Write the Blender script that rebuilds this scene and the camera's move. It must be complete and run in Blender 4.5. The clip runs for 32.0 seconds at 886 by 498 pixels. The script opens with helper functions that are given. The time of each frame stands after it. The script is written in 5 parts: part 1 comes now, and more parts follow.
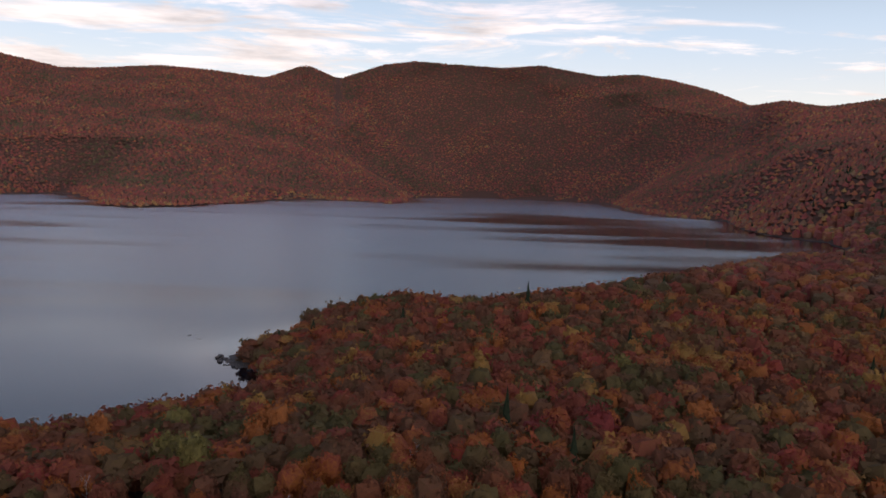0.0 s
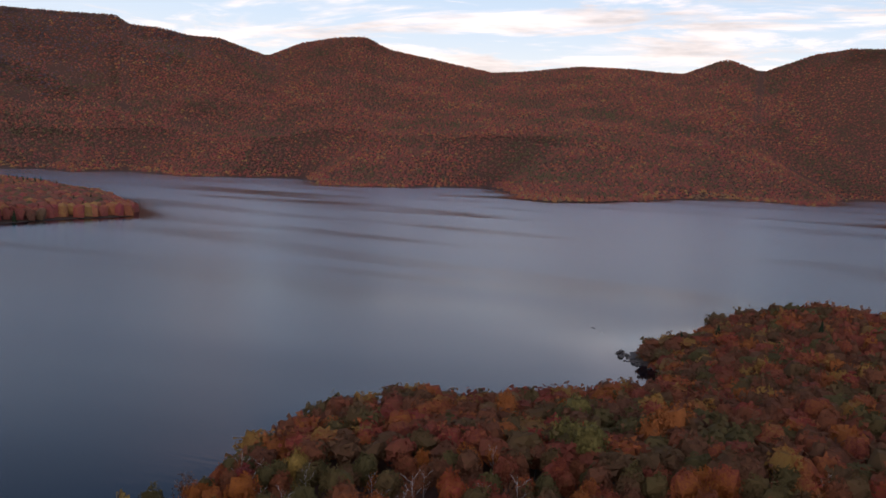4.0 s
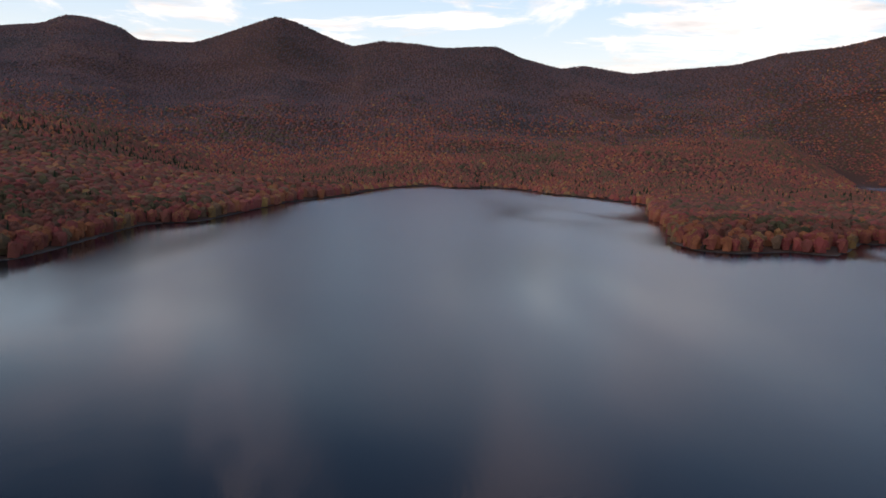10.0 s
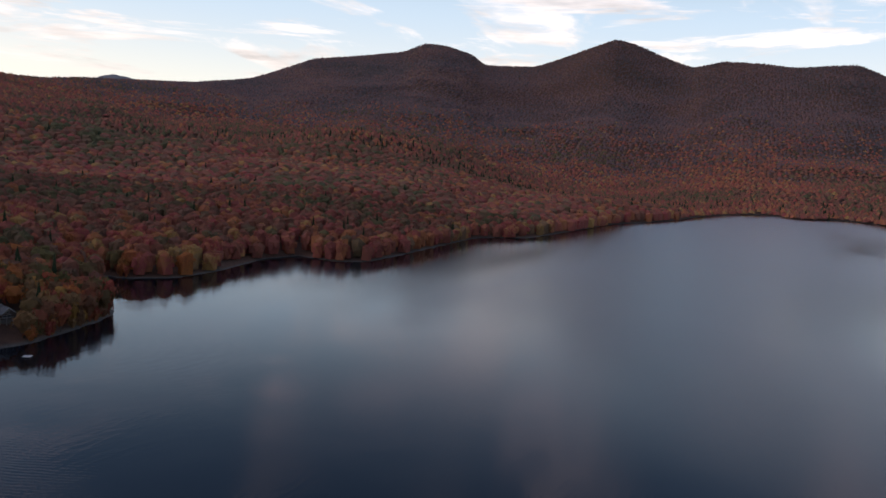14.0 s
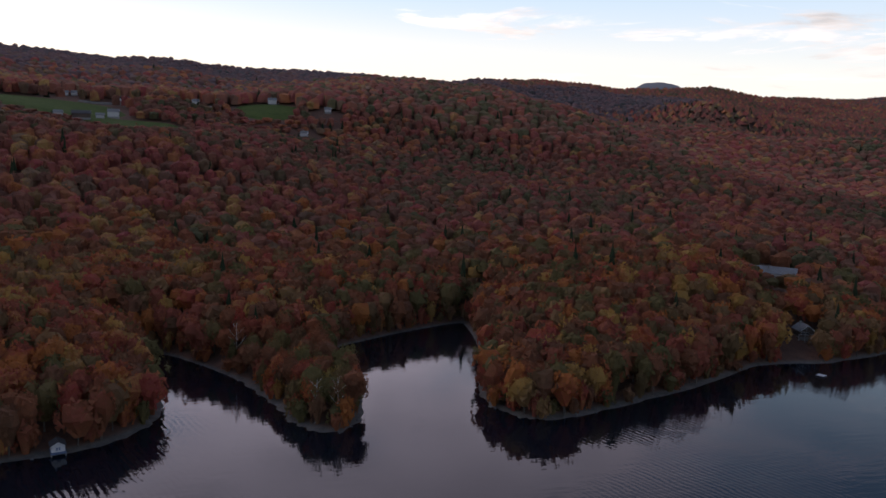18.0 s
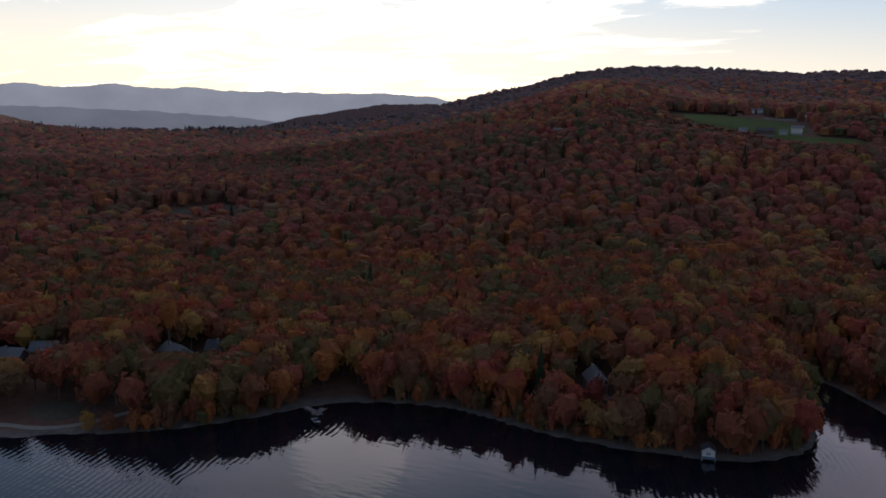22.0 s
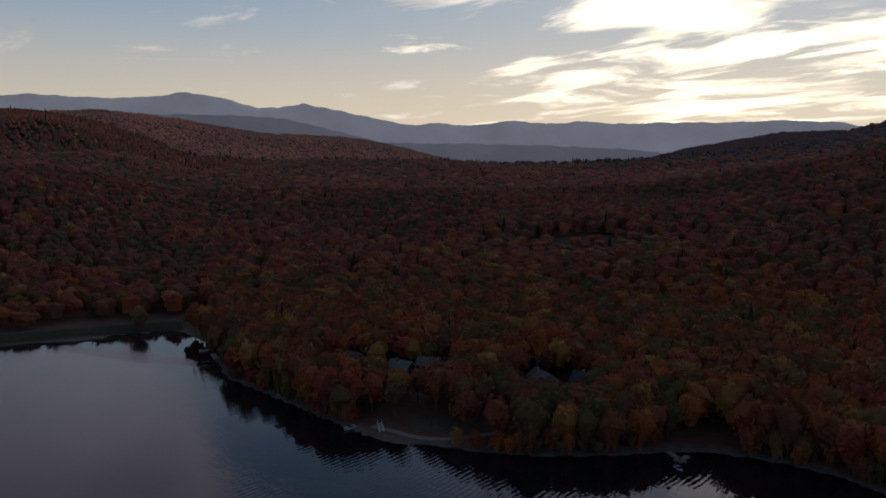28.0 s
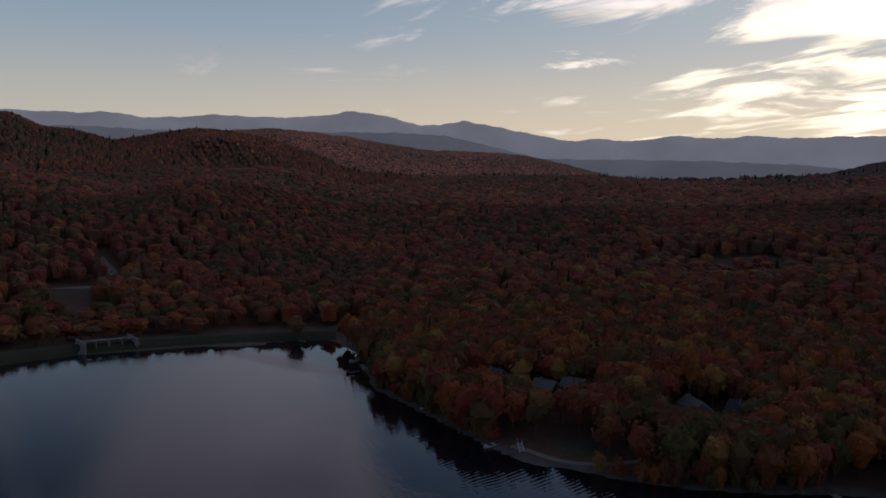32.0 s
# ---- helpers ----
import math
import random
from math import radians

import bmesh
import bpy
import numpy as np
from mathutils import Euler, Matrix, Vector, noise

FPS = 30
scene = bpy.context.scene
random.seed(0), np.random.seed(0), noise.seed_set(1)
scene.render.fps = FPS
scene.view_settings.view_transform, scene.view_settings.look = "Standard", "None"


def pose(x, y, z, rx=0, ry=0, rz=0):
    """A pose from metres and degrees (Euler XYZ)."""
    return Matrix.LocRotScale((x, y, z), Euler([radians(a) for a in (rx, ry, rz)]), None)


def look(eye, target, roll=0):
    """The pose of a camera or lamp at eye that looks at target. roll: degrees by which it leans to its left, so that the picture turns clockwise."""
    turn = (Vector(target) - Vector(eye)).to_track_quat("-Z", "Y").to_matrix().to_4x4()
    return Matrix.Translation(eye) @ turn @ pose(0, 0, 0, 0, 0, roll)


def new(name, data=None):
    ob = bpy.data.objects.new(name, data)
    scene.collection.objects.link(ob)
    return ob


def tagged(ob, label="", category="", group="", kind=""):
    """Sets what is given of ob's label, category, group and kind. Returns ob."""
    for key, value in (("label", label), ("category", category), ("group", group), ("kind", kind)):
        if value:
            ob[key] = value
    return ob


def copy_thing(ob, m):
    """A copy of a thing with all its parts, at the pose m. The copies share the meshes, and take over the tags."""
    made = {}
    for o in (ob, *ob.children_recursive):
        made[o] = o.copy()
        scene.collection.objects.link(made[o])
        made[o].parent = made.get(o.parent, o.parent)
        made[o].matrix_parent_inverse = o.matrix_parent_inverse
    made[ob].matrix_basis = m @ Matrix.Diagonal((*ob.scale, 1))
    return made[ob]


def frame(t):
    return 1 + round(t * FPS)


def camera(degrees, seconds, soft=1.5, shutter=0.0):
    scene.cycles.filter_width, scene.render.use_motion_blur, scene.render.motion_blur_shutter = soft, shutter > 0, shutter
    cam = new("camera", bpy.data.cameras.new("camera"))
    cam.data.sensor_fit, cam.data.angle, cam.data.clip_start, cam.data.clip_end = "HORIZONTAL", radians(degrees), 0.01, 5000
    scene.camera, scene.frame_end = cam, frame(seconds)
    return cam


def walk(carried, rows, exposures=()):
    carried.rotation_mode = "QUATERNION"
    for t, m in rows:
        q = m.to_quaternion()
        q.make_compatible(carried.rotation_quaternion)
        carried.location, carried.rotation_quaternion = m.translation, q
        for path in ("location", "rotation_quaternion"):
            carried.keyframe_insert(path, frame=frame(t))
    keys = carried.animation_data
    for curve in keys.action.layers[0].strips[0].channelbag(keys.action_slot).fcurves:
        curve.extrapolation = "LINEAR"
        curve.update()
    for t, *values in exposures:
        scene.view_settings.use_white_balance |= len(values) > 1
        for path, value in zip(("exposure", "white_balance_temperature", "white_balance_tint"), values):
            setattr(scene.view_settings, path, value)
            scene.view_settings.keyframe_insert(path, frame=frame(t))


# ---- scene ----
# A drone hovers 70 m over a reservoir and turns about two thirds of the way round to its left. x is east of the first view, y ahead of it.
EYE = (0.0, 0.0, 70.0)
DRIFT = (0.9, -13.3, 0.0)      # the slow drift towards the sunset, from 20 s to the end


def aim(t, turn, tilt, roll):
    gone = max(0.0, (t - 20) / 12)
    return pose(*(e + d * gone for e, d in zip(EYE, DRIFT)), 90 - tilt, 0, turn) @ pose(0, 0, 0, 0, 0, roll)


cam = camera(56.8, 32.0, soft=1.65)
PATH = [
    (0, aim(0, 0.00, 4.71, 1.73)),
    (0.5, aim(0.5, -0.12, 4.73, 1.74)),
    (1, aim(1, 2.04, 4.80, 1.93)),
    (1.5, aim(1.5, 2.91, 4.89, 2.08)),
    (2, aim(2, 2.69, 4.92, 2.03)),
    (2.5, aim(2.5, 3.70, 4.98, 2.14)),
    (3, aim(3, 7.57, 5.15, 2.37)),
    (3.5, aim(3.5, 18.59, 5.55, 2.06)),
    (4, aim(4, 27.96, 5.88, 2.47)),
    (4.5, aim(4.5, 34.23, 6.36, 2.67)),
    (6.5, aim(6.5, 59.82, 6.94, 0.83)),
    (7, aim(7, 64.63, 7.00, 0.61)),
    (7.5, aim(7.5, 70.08, 6.95, 0.96)),
    (8, aim(8, 74.93, 6.91, 1.02)),
    (8.5, aim(8.5, 78.12, 6.89, 1.21)),
    (9, aim(9, 80.50, 6.83, 1.16)),
    (9.5, aim(9.5, 83.10, 6.72, 1.30)),
    (10, aim(10, 87.00, 6.64, 1.60)),
    (10.5, aim(10.5, 91.18, 6.60, 2.00)),
    (11, aim(11, 94.03, 6.53, 2.38)),
    (11.5, aim(11.5, 96.07, 6.41, 2.72)),
    (12, aim(12, 96.93, 6.29, 2.96)),
    (12.5, aim(12.5, 96.50, 6.05, 2.96)),
    (13, aim(13, 97.77, 5.93, 3.09)),
    (13.5, aim(13.5, 102.18, 5.97, 3.33)),
    (14, aim(14, 109.52, 6.10, 3.32)),
    (14.5, aim(14.5, 117.84, 6.27, 2.99)),
    (16.5, aim(16.5, 141.52, 6.78, 2.46)),
    (17, aim(17, 148.39, 6.63, 1.88)),
    (17.5, aim(17.5, 154.54, 6.77, 1.58)),
    (18, aim(18, 162.08, 6.89, 1.43)),
    (18.5, aim(18.5, 171.66, 7.07, 1.45)),
    (19, aim(19, 178.00, 7.03, 1.41)),
    (19.5, aim(19.5, 181.53, 6.97, 1.34)),
    (20, aim(20, 185.46, 6.95, 1.23)),
    (20.5, aim(20.5, 192.98, 6.97, 1.45)),
    (21, aim(21, 199.95, 7.01, 1.72)),
    (21.5, aim(21.5, 204.31, 7.09, 1.65)),
    (22, aim(22, 206.86, 7.05, 1.80)),
    (22.5, aim(22.5, 209.48, 7.06, 1.91)),
    (23, aim(23, 212.21, 7.08, 1.80)),
    (23.5, aim(23.5, 215.55, 6.93, 1.92)),
    (24, aim(24, 219.05, 6.90, 1.84)),
    (24.5, aim(24.5, 222.34, 6.79, 1.80)),
    (25, aim(25, 225.20, 6.63, 1.82)),
    (25.5, aim(25.5, 227.01, 6.41, 2.00)),
    (27.5, aim(27.5, 231.39, 5.68, 1.34)),
    (28, aim(28, 233.41, 5.58, 1.23)),
    (28.5, aim(28.5, 234.40, 5.46, 1.26)),
    (29, aim(29, 235.91, 5.47, 1.04)),
    (29.5, aim(29.5, 238.69, 5.40, 1.11)),
    (30, aim(30, 241.92, 5.34, 1.17)),
    (30.5, aim(30.5, 244.34, 5.27, 1.34)),
    (31, aim(31, 244.54, 5.08, 1.36)),
    (31.5, aim(31.5, 244.45, 4.87, 1.36)),
    (32, aim(32, 244.46, 4.71, 1.39)),
]
EXPOSURES = [(0, 0.33, 7150, 19), (3, 0.36, 7150, 19), (5, 0.42, 7100, 19), (7, 0.5, 7000, 14), (14, 0.4, 7000, 15), (17, 0.46, 7000, 17), (20, 0.34, 6850, 14),
             (24, -0.36, 6650, 12), (28, -0.8, 6650, 12), (32, -0.84, 6650, 13)]
walk(cam, PATH, EXPOSURES)

# ---- light: a low sun behind thin cloud, and the evening sky ----
SUN_TURN, SUN_HIGH = 213.0, 20.0
sun_way = Vector((-math.sin(radians(SUN_TURN)) * math.cos(radians(SUN_HIGH)),
                  math.cos(radians(SUN_TURN)) * math.cos(radians(SUN_HIGH)), math.sin(radians(SUN_HIGH))))
sun_data = bpy.data.lights.new("sun", "SUN")
sun_data.energy, sun_data.angle, sun_data.color = 0.007, radians(8), (1.0, 0.84, 0.70)
sun = new("sun", sun_data)
sun.matrix_world = look(sun_way * 1000, (0, 0, 0))


def nodes_of(tree):
    tree.nodes.clear()

    def add(kind, **values):
        n = tree.nodes.new(kind)
        for key, value in values.items():
            if key in n.inputs:
                n.inputs[key].default_value = value
            else:
                setattr(n, key, value)
        return n
    return add, tree.links.new


def ramp(add, stops, mode="LINEAR"):
    r = add("ShaderNodeValToRGB")
    r.color_ramp.interpolation = mode
    while len(r.color_ramp.elements) < len(stops):
        r.color_ramp.elements.new(0.5)
    for e, (at, col) in zip(r.color_ramp.elements, stops):
        e.position, e.color = at, (*col, 1) if len(col) == 3 else (col[0],) * 3 + (1,)
    return r


def mathn(add, link, op, a, b=None):
    m = add("ShaderNodeMath", operation=op)
    for i, v in enumerate((a, b)):
        if v is None:
            continue
        if isinstance(v, (int, float)):
            m.inputs[i].default_value = v
        else:
            link(v, m.inputs[i])
    return m.outputs[0]


def make_world():
    w = bpy.data.worlds.new("evening_sky")
    scene.world = w
    w.use_nodes = True
    add, link = nodes_of(w.node_tree)
    sky = add("ShaderNodeTexSky", sky_type="NISHITA", sun_disc=False, sun_elevation=radians(SUN_HIGH),
              sun_rotation=math.atan2(sun_way.x, sun_way.y), air_density=1.0, dust_density=0.3, ozone_density=3.0)
    co = add("ShaderNodeTexCoord")
    sep = add("ShaderNodeSeparateXYZ")
    link(co.outputs["Generated"], sep.inputs[0])
    up = mathn(add, link, "MAXIMUM", sep.outputs[2], 0.0)
    # clouds lie on a high flat layer, so they crowd and flatten towards the horizon
    below = mathn(add, link, "ADD", up, 0.09)
    px, py = (mathn(add, link, "DIVIDE", sep.outputs[i], below) for i in (0, 1))
    plane = add("ShaderNodeCombineXYZ")
    link(px, plane.inputs[0]), link(py, plane.inputs[1])
    place = add("ShaderNodeMapping")
    place.inputs["Location"].default_value = (3.1, 1.7, 0.0)
    place.inputs["Rotation"].default_value = (0, 0, radians(28))
    place.inputs["Scale"].default_value = (0.55, 1.3, 1.0)
    link(plane.outputs[0], place.inputs[0])
    n1 = add("ShaderNodeTexNoise", Scale=1.5, Detail=9.0, Roughness=0.58, Distortion=0.5)
    link(place.outputs[0], n1.inputs["Vector"])
    toward = add("ShaderNodeVectorMath", operation="DOT_PRODUCT")
    link(co.outputs["Generated"], toward.inputs[0])
    # the brightest cloud lies just below the sun
    toward.inputs[1].default_value = (sun_way + Vector((0.0, 0.0, -0.19))).normalized()
    face = mathn(add, link, "MAXIMUM", toward.outputs["Value"], 0.0)
    low = add("ShaderNodeMapRange", interpolation_type="SMOOTHSTEP")
    for slot, value in (("From Min", 0.17), ("From Max", 0.33), ("To Min", 1.0), ("To Max", 0.0)):
        low.inputs[slot].default_value = value
    link(up, low.inputs["Value"])
    glow = mathn(add, link, "MULTIPLY", mathn(add, link, "POWER", face, 7.0), low.outputs[0])
    halo = mathn(add, link, "MULTIPLY", mathn(add, link, "POWER", face, 60.0), low.outputs[0])
    # broken cloud up high, thicker to the north-west and round the low sun
    side = add("ShaderNodeVectorMath", operation="DOT_PRODUCT")
    link(co.outputs["Generated"], side.inputs[0])
    side.inputs[1].default_value = (-0.045, 0.045, 0.0)
    drift_cloud = side.outputs["Value"]
    cover = add("ShaderNodeMapRange", interpolation_type="SMOOTHSTEP")
    for slot, value in (("From Min", 0.565), ("From Max", 0.69), ("To Min", 0.0), ("To Max", 0.8)):
        cover.inputs[slot].default_value = value
    aloft = add("ShaderNodeMapRange", interpolation_type="SMOOTHSTEP")
    for slot, value in (("From Min", 0.17), ("From Max", 0.27), ("To Min", 0.0), ("To Max", 1.0)):
        aloft.inputs[slot].default_value = value
    link(up, aloft.inputs["Value"])
    core = mathn(add, link, "POWER", face, 13.0)
    amount = mathn(add, link, "ADD", mathn(add, link, "ADD", n1.outputs[0], drift_cloud), mathn(add, link, "MULTIPLY", core, 0.19))
    # more of it aloft to both sides of the sun
    facing = mathn(add, link, "MULTIPLY", face, face)
    beside = mathn(add, link, "MULTIPLY", facing, mathn(add, link, "SUBTRACT", 1.0, facing))
    west = add("ShaderNodeVectorMath", operation="DOT_PRODUCT")
    link(co.outputs["Generated"], west.inputs[0])
    west.inputs[1].default_value = (-0.2, -0.075, 0.0)
    westward = mathn(add, link, "MAXIMUM", west.outputs["Value"], 0.0)
    above = mathn(add, link, "MULTIPLY", aloft.outputs[0], mathn(add, link, "MULTIPLY", mathn(add, link, "MULTIPLY", beside, beside), 4.2))
    above = mathn(add, link, "ADD", above, mathn(add, link, "MULTIPLY", aloft.outputs[0], mathn(add, link, "MULTIPLY", westward, westward)))
    link(mathn(add, link, "ADD", amount, above), cover.inputs["Value"])
    # long flat streaks low over the hills
    band = add("ShaderNodeMapping")
    band.inputs["Location"].default_value = (0.7, 0.2, 0.35)
    band.inputs["Scale"].default_value = (2.5, 2.5, 19.0)
    link(co.outputs["Generated"], band.inputs[0])
    n3 = add("ShaderNodeTexNoise", Scale=1.25, Detail=10.0, Roughness=0.66, Distortion=0.5)
    link(band.outputs[0], n3.inputs["Vector"])
    streak = add("ShaderNodeMapRange", interpolation_type="SMOOTHSTEP")
    for slot, value in (("From Min", 0.55), ("From Max", 0.66), ("To Min", 0.0), ("To Max", 0.8)):
        streak.inputs[slot].default_value = value
    link(mathn(add, link, "ADD", mathn(add, link, "ADD", n3.outputs[0], mathn(add, link, "MULTIPLY", drift_cloud, 1.3)), mathn(add, link, "MULTIPLY", core, 0.12)), streak.inputs["Value"])
    thick = mathn(add, link, "MAXIMUM", cover.outputs[0], mathn(add, link, "MULTIPLY", streak.outputs[0], low.outputs[0]))
    # bright low down, dim and rosy overhead where the light has left them
    deck = []
    for lo, hi, a, b in ((0.05, 0.20, 0.88, 1.0), (0.20, 0.50, 1.0, 0.55)):
        d = add("ShaderNodeMapRange", interpolation_type="SMOOTHSTEP")
        for slot, value in (("From Min", lo), ("From Max", hi), ("To Min", a), ("To Max", b)):
            d.inputs[slot].default_value = value
        link(up, d.inputs["Value"])
        deck.append(d.outputs[0])
    lit = mathn(add, link, "MULTIPLY", *deck)
    lit = mathn(add, link, "ADD", lit, mathn(add, link, "MULTIPLY", glow, 1.7))
    lit = mathn(add, link, "ADD", lit, mathn(add, link, "MULTIPLY", halo, 0.7))
    lit = mathn(add, link, "ADD", lit, mathn(add, link, "MULTIPLY", mathn(add, link, "MULTIPLY", aloft.outputs[0], facing), 0.75))
    # greyer undersides where the layer is thick
    n2 = add("ShaderNodeTexNoise", Scale=2.3, Detail=6.0, Roughness=0.6)
    link(band.outputs[0], n2.inputs["Vector"])
    under = add("ShaderNodeMapRange")
    under.inputs["From Min"].default_value, under.inputs["From Max"].default_value = 0.45, 0.72
    under.inputs["To Min"].default_value, under.inputs["To Max"].default_value = 1.08, 0.52
    link(n2.outputs[0], under.inputs["Value"])
    lit = mathn(add, link, "MULTIPLY", lit, under.outputs[0])
    warm = add("ShaderNodeMix", data_type="RGBA")
    link(glow, warm.inputs[0])
    warm.inputs[6].default_value, warm.inputs[7].default_value = (0.92, 0.87, 0.86, 1), (1.0, 0.88, 0.68, 1)
    rosy = add("ShaderNodeMix", data_type="RGBA")
    link(mathn(add, link, "MULTIPLY", aloft.outputs[0], 0.9), rosy.inputs[0])
    link(warm.outputs[2], rosy.inputs[6])
    rosy.inputs[7].default_value = (0.76, 0.68, 0.84, 1)
    cloud = add("ShaderNodeVectorMath", operation="SCALE")
    link(rosy.outputs[2], cloud.inputs[0]), link(lit, cloud.inputs["Scale"])
    clear = add("ShaderNodeVectorMath", operation="SCALE")
    clear.inputs["Scale"].default_value = SKY_GAIN
    link(sky.outputs[0], clear.inputs[0])
    # thin haze: pale blue up to a third of the way, cream right over the hills
    veil = add("ShaderNodeMapRange", interpolation_type="SMOOTHSTEP")
    for slot, value in (("From Min", 0.16), ("From Max", 0.36), ("To Min", 0.86), ("To Max", 0.0)):
        veil.inputs[slot].default_value = value
    link(up, veil.inputs["Value"])
    cream = add("ShaderNodeMapRange", interpolation_type="SMOOTHSTEP")
    for slot, value in (("From Min", 0.03), ("From Max", 0.19), ("To Min", 1.0), ("To Max", 0.0)):
        cream.inputs[slot].default_value = value
    link(up, cream.inputs["Value"])
    pale = add("ShaderNodeMix", data_type="RGBA")
    link(cream.outputs[0], pale.inputs[0])
    pale.inputs[6].default_value, pale.inputs[7].default_value = (0.50, 0.66, 0.82, 1), (0.84, 0.84, 0.76, 1)
    dusk = add("ShaderNodeMix", data_type="RGBA")
    link(mathn(add, link, "MULTIPLY", mathn(add, link, "POWER", face, 1.9), cream.outputs[0]), dusk.inputs[0])
    link(pale.outputs[2], dusk.inputs[6])
    dusk.inputs[7].default_value = (1.3, 1.04, 0.72, 1)
    # the bright aureole round the hidden sun
    aureole = add("ShaderNodeMix", data_type="RGBA")
    link(mathn(add, link, "MULTIPLY", mathn(add, link, "MULTIPLY", mathn(add, link, "POWER", face, 8.0), low.outputs[0]), 0.36), aureole.inputs[0])
    link(dusk.outputs[2], aureole.inputs[6])
    aureole.inputs[7].default_value = (1.4, 1.28, 1.08, 1)
    hazy = add("ShaderNodeMix", data_type="RGBA")
    link(veil.outputs[0], hazy.inputs[0])
    link(clear.outputs[0], hazy.inputs[6]), link(aureole.outputs[2], hazy.inputs[7])
    mix = add("ShaderNodeMix", data_type="RGBA")
    link(thick, mix.inputs[0])
    link(hazy.outputs[2], mix.inputs[6]), link(cloud.outputs[0], mix.inputs[7])
    # overhead the sky is dimmest a quarter turn from the sun
    gamma = add("ShaderNodeVectorMath", operation="DOT_PRODUCT")
    link(co.outputs["Generated"], gamma.inputs[0])
    gamma.inputs[1].default_value = sun_way
    square = mathn(add, link, "MULTIPLY", gamma.outputs["Value"], gamma.outputs["Value"])
    dim = mathn(add, link, "MULTIPLY", mathn(add, link, "SUBTRACT", 1.0, square), mathn(add, link, "MULTIPLY", aloft.outputs[0], 0.2))
    bg = add("ShaderNodeBackground")
    link(mathn(add, link, "SUBTRACT", 1.0, dim), bg.inputs[1])
    link(mix.outputs[2], bg.inputs[0])
    out = add("ShaderNodeOutputWorld")
    link(bg.outputs[0], out.inputs[0])


SKY_GAIN = 0.095
make_world()


# ---- materials ----
def material(name):
    m = bpy.data.materials.new(name)
    m.use_nodes = True
    return (m, *nodes_of(m.node_tree))


def finish(m, add, link, colour, rough=0.8, bump=None, metal=0.0, strength=0.4, distance=0.1):
    b = add("ShaderNodeBsdfPrincipled", Metallic=metal)
    if isinstance(rough, (int, float)):
        b.inputs["Roughness"].default_value = rough
    else:
        link(rough, b.inputs["Roughness"])
    if isinstance(colour, tuple):
        b.inputs["Base Color"].default_value = (*colour, 1)
    else:
        link(colour, b.inputs["Base Color"])
    if bump is not None:
        n = add("ShaderNodeBump", Strength=strength, Distance=distance)
        link(bump, n.inputs["Height"]), link(n.outputs[0], b.inputs["Normal"])
    out = add("ShaderNodeOutputMaterial")
    link(b.outputs[0], out.inputs[0])
    return b


AUTUMN = [(0.0, (0.096, 0.080, 0.034)), (0.13, (0.114, 0.086, 0.036)), (0.26, (0.116, 0.070, 0.036)), (0.38, (0.142, 0.064, 0.038)),
          (0.50, (0.188, 0.072, 0.036)), (0.60, (0.196, 0.056, 0.040)), (0.70, (0.282, 0.106, 0.031)), (0.79, (0.228, 0.046, 0.040)),
          (0.91, (0.275, 0.160, 0.045)), (1.0, (0.170, 0.098, 0.048))]
# for woods farther off: russet leaves with a little blue haze mixed in
RUSSET_HAZED = [(0.0, (0.070, 0.066, 0.034)), (0.13, (0.098, 0.076, 0.038)), (0.28, (0.112, 0.067, 0.043)), (0.40, (0.144, 0.064, 0.045)),
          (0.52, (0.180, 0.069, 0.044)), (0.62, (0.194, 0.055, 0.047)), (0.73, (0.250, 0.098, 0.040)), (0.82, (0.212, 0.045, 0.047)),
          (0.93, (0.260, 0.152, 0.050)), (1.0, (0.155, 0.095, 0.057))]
# half-bare crowns with bluish distance haze mixed into their grey-purple
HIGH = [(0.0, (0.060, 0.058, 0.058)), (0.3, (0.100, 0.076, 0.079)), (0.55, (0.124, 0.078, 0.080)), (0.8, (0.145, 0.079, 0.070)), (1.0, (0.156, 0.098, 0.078))]


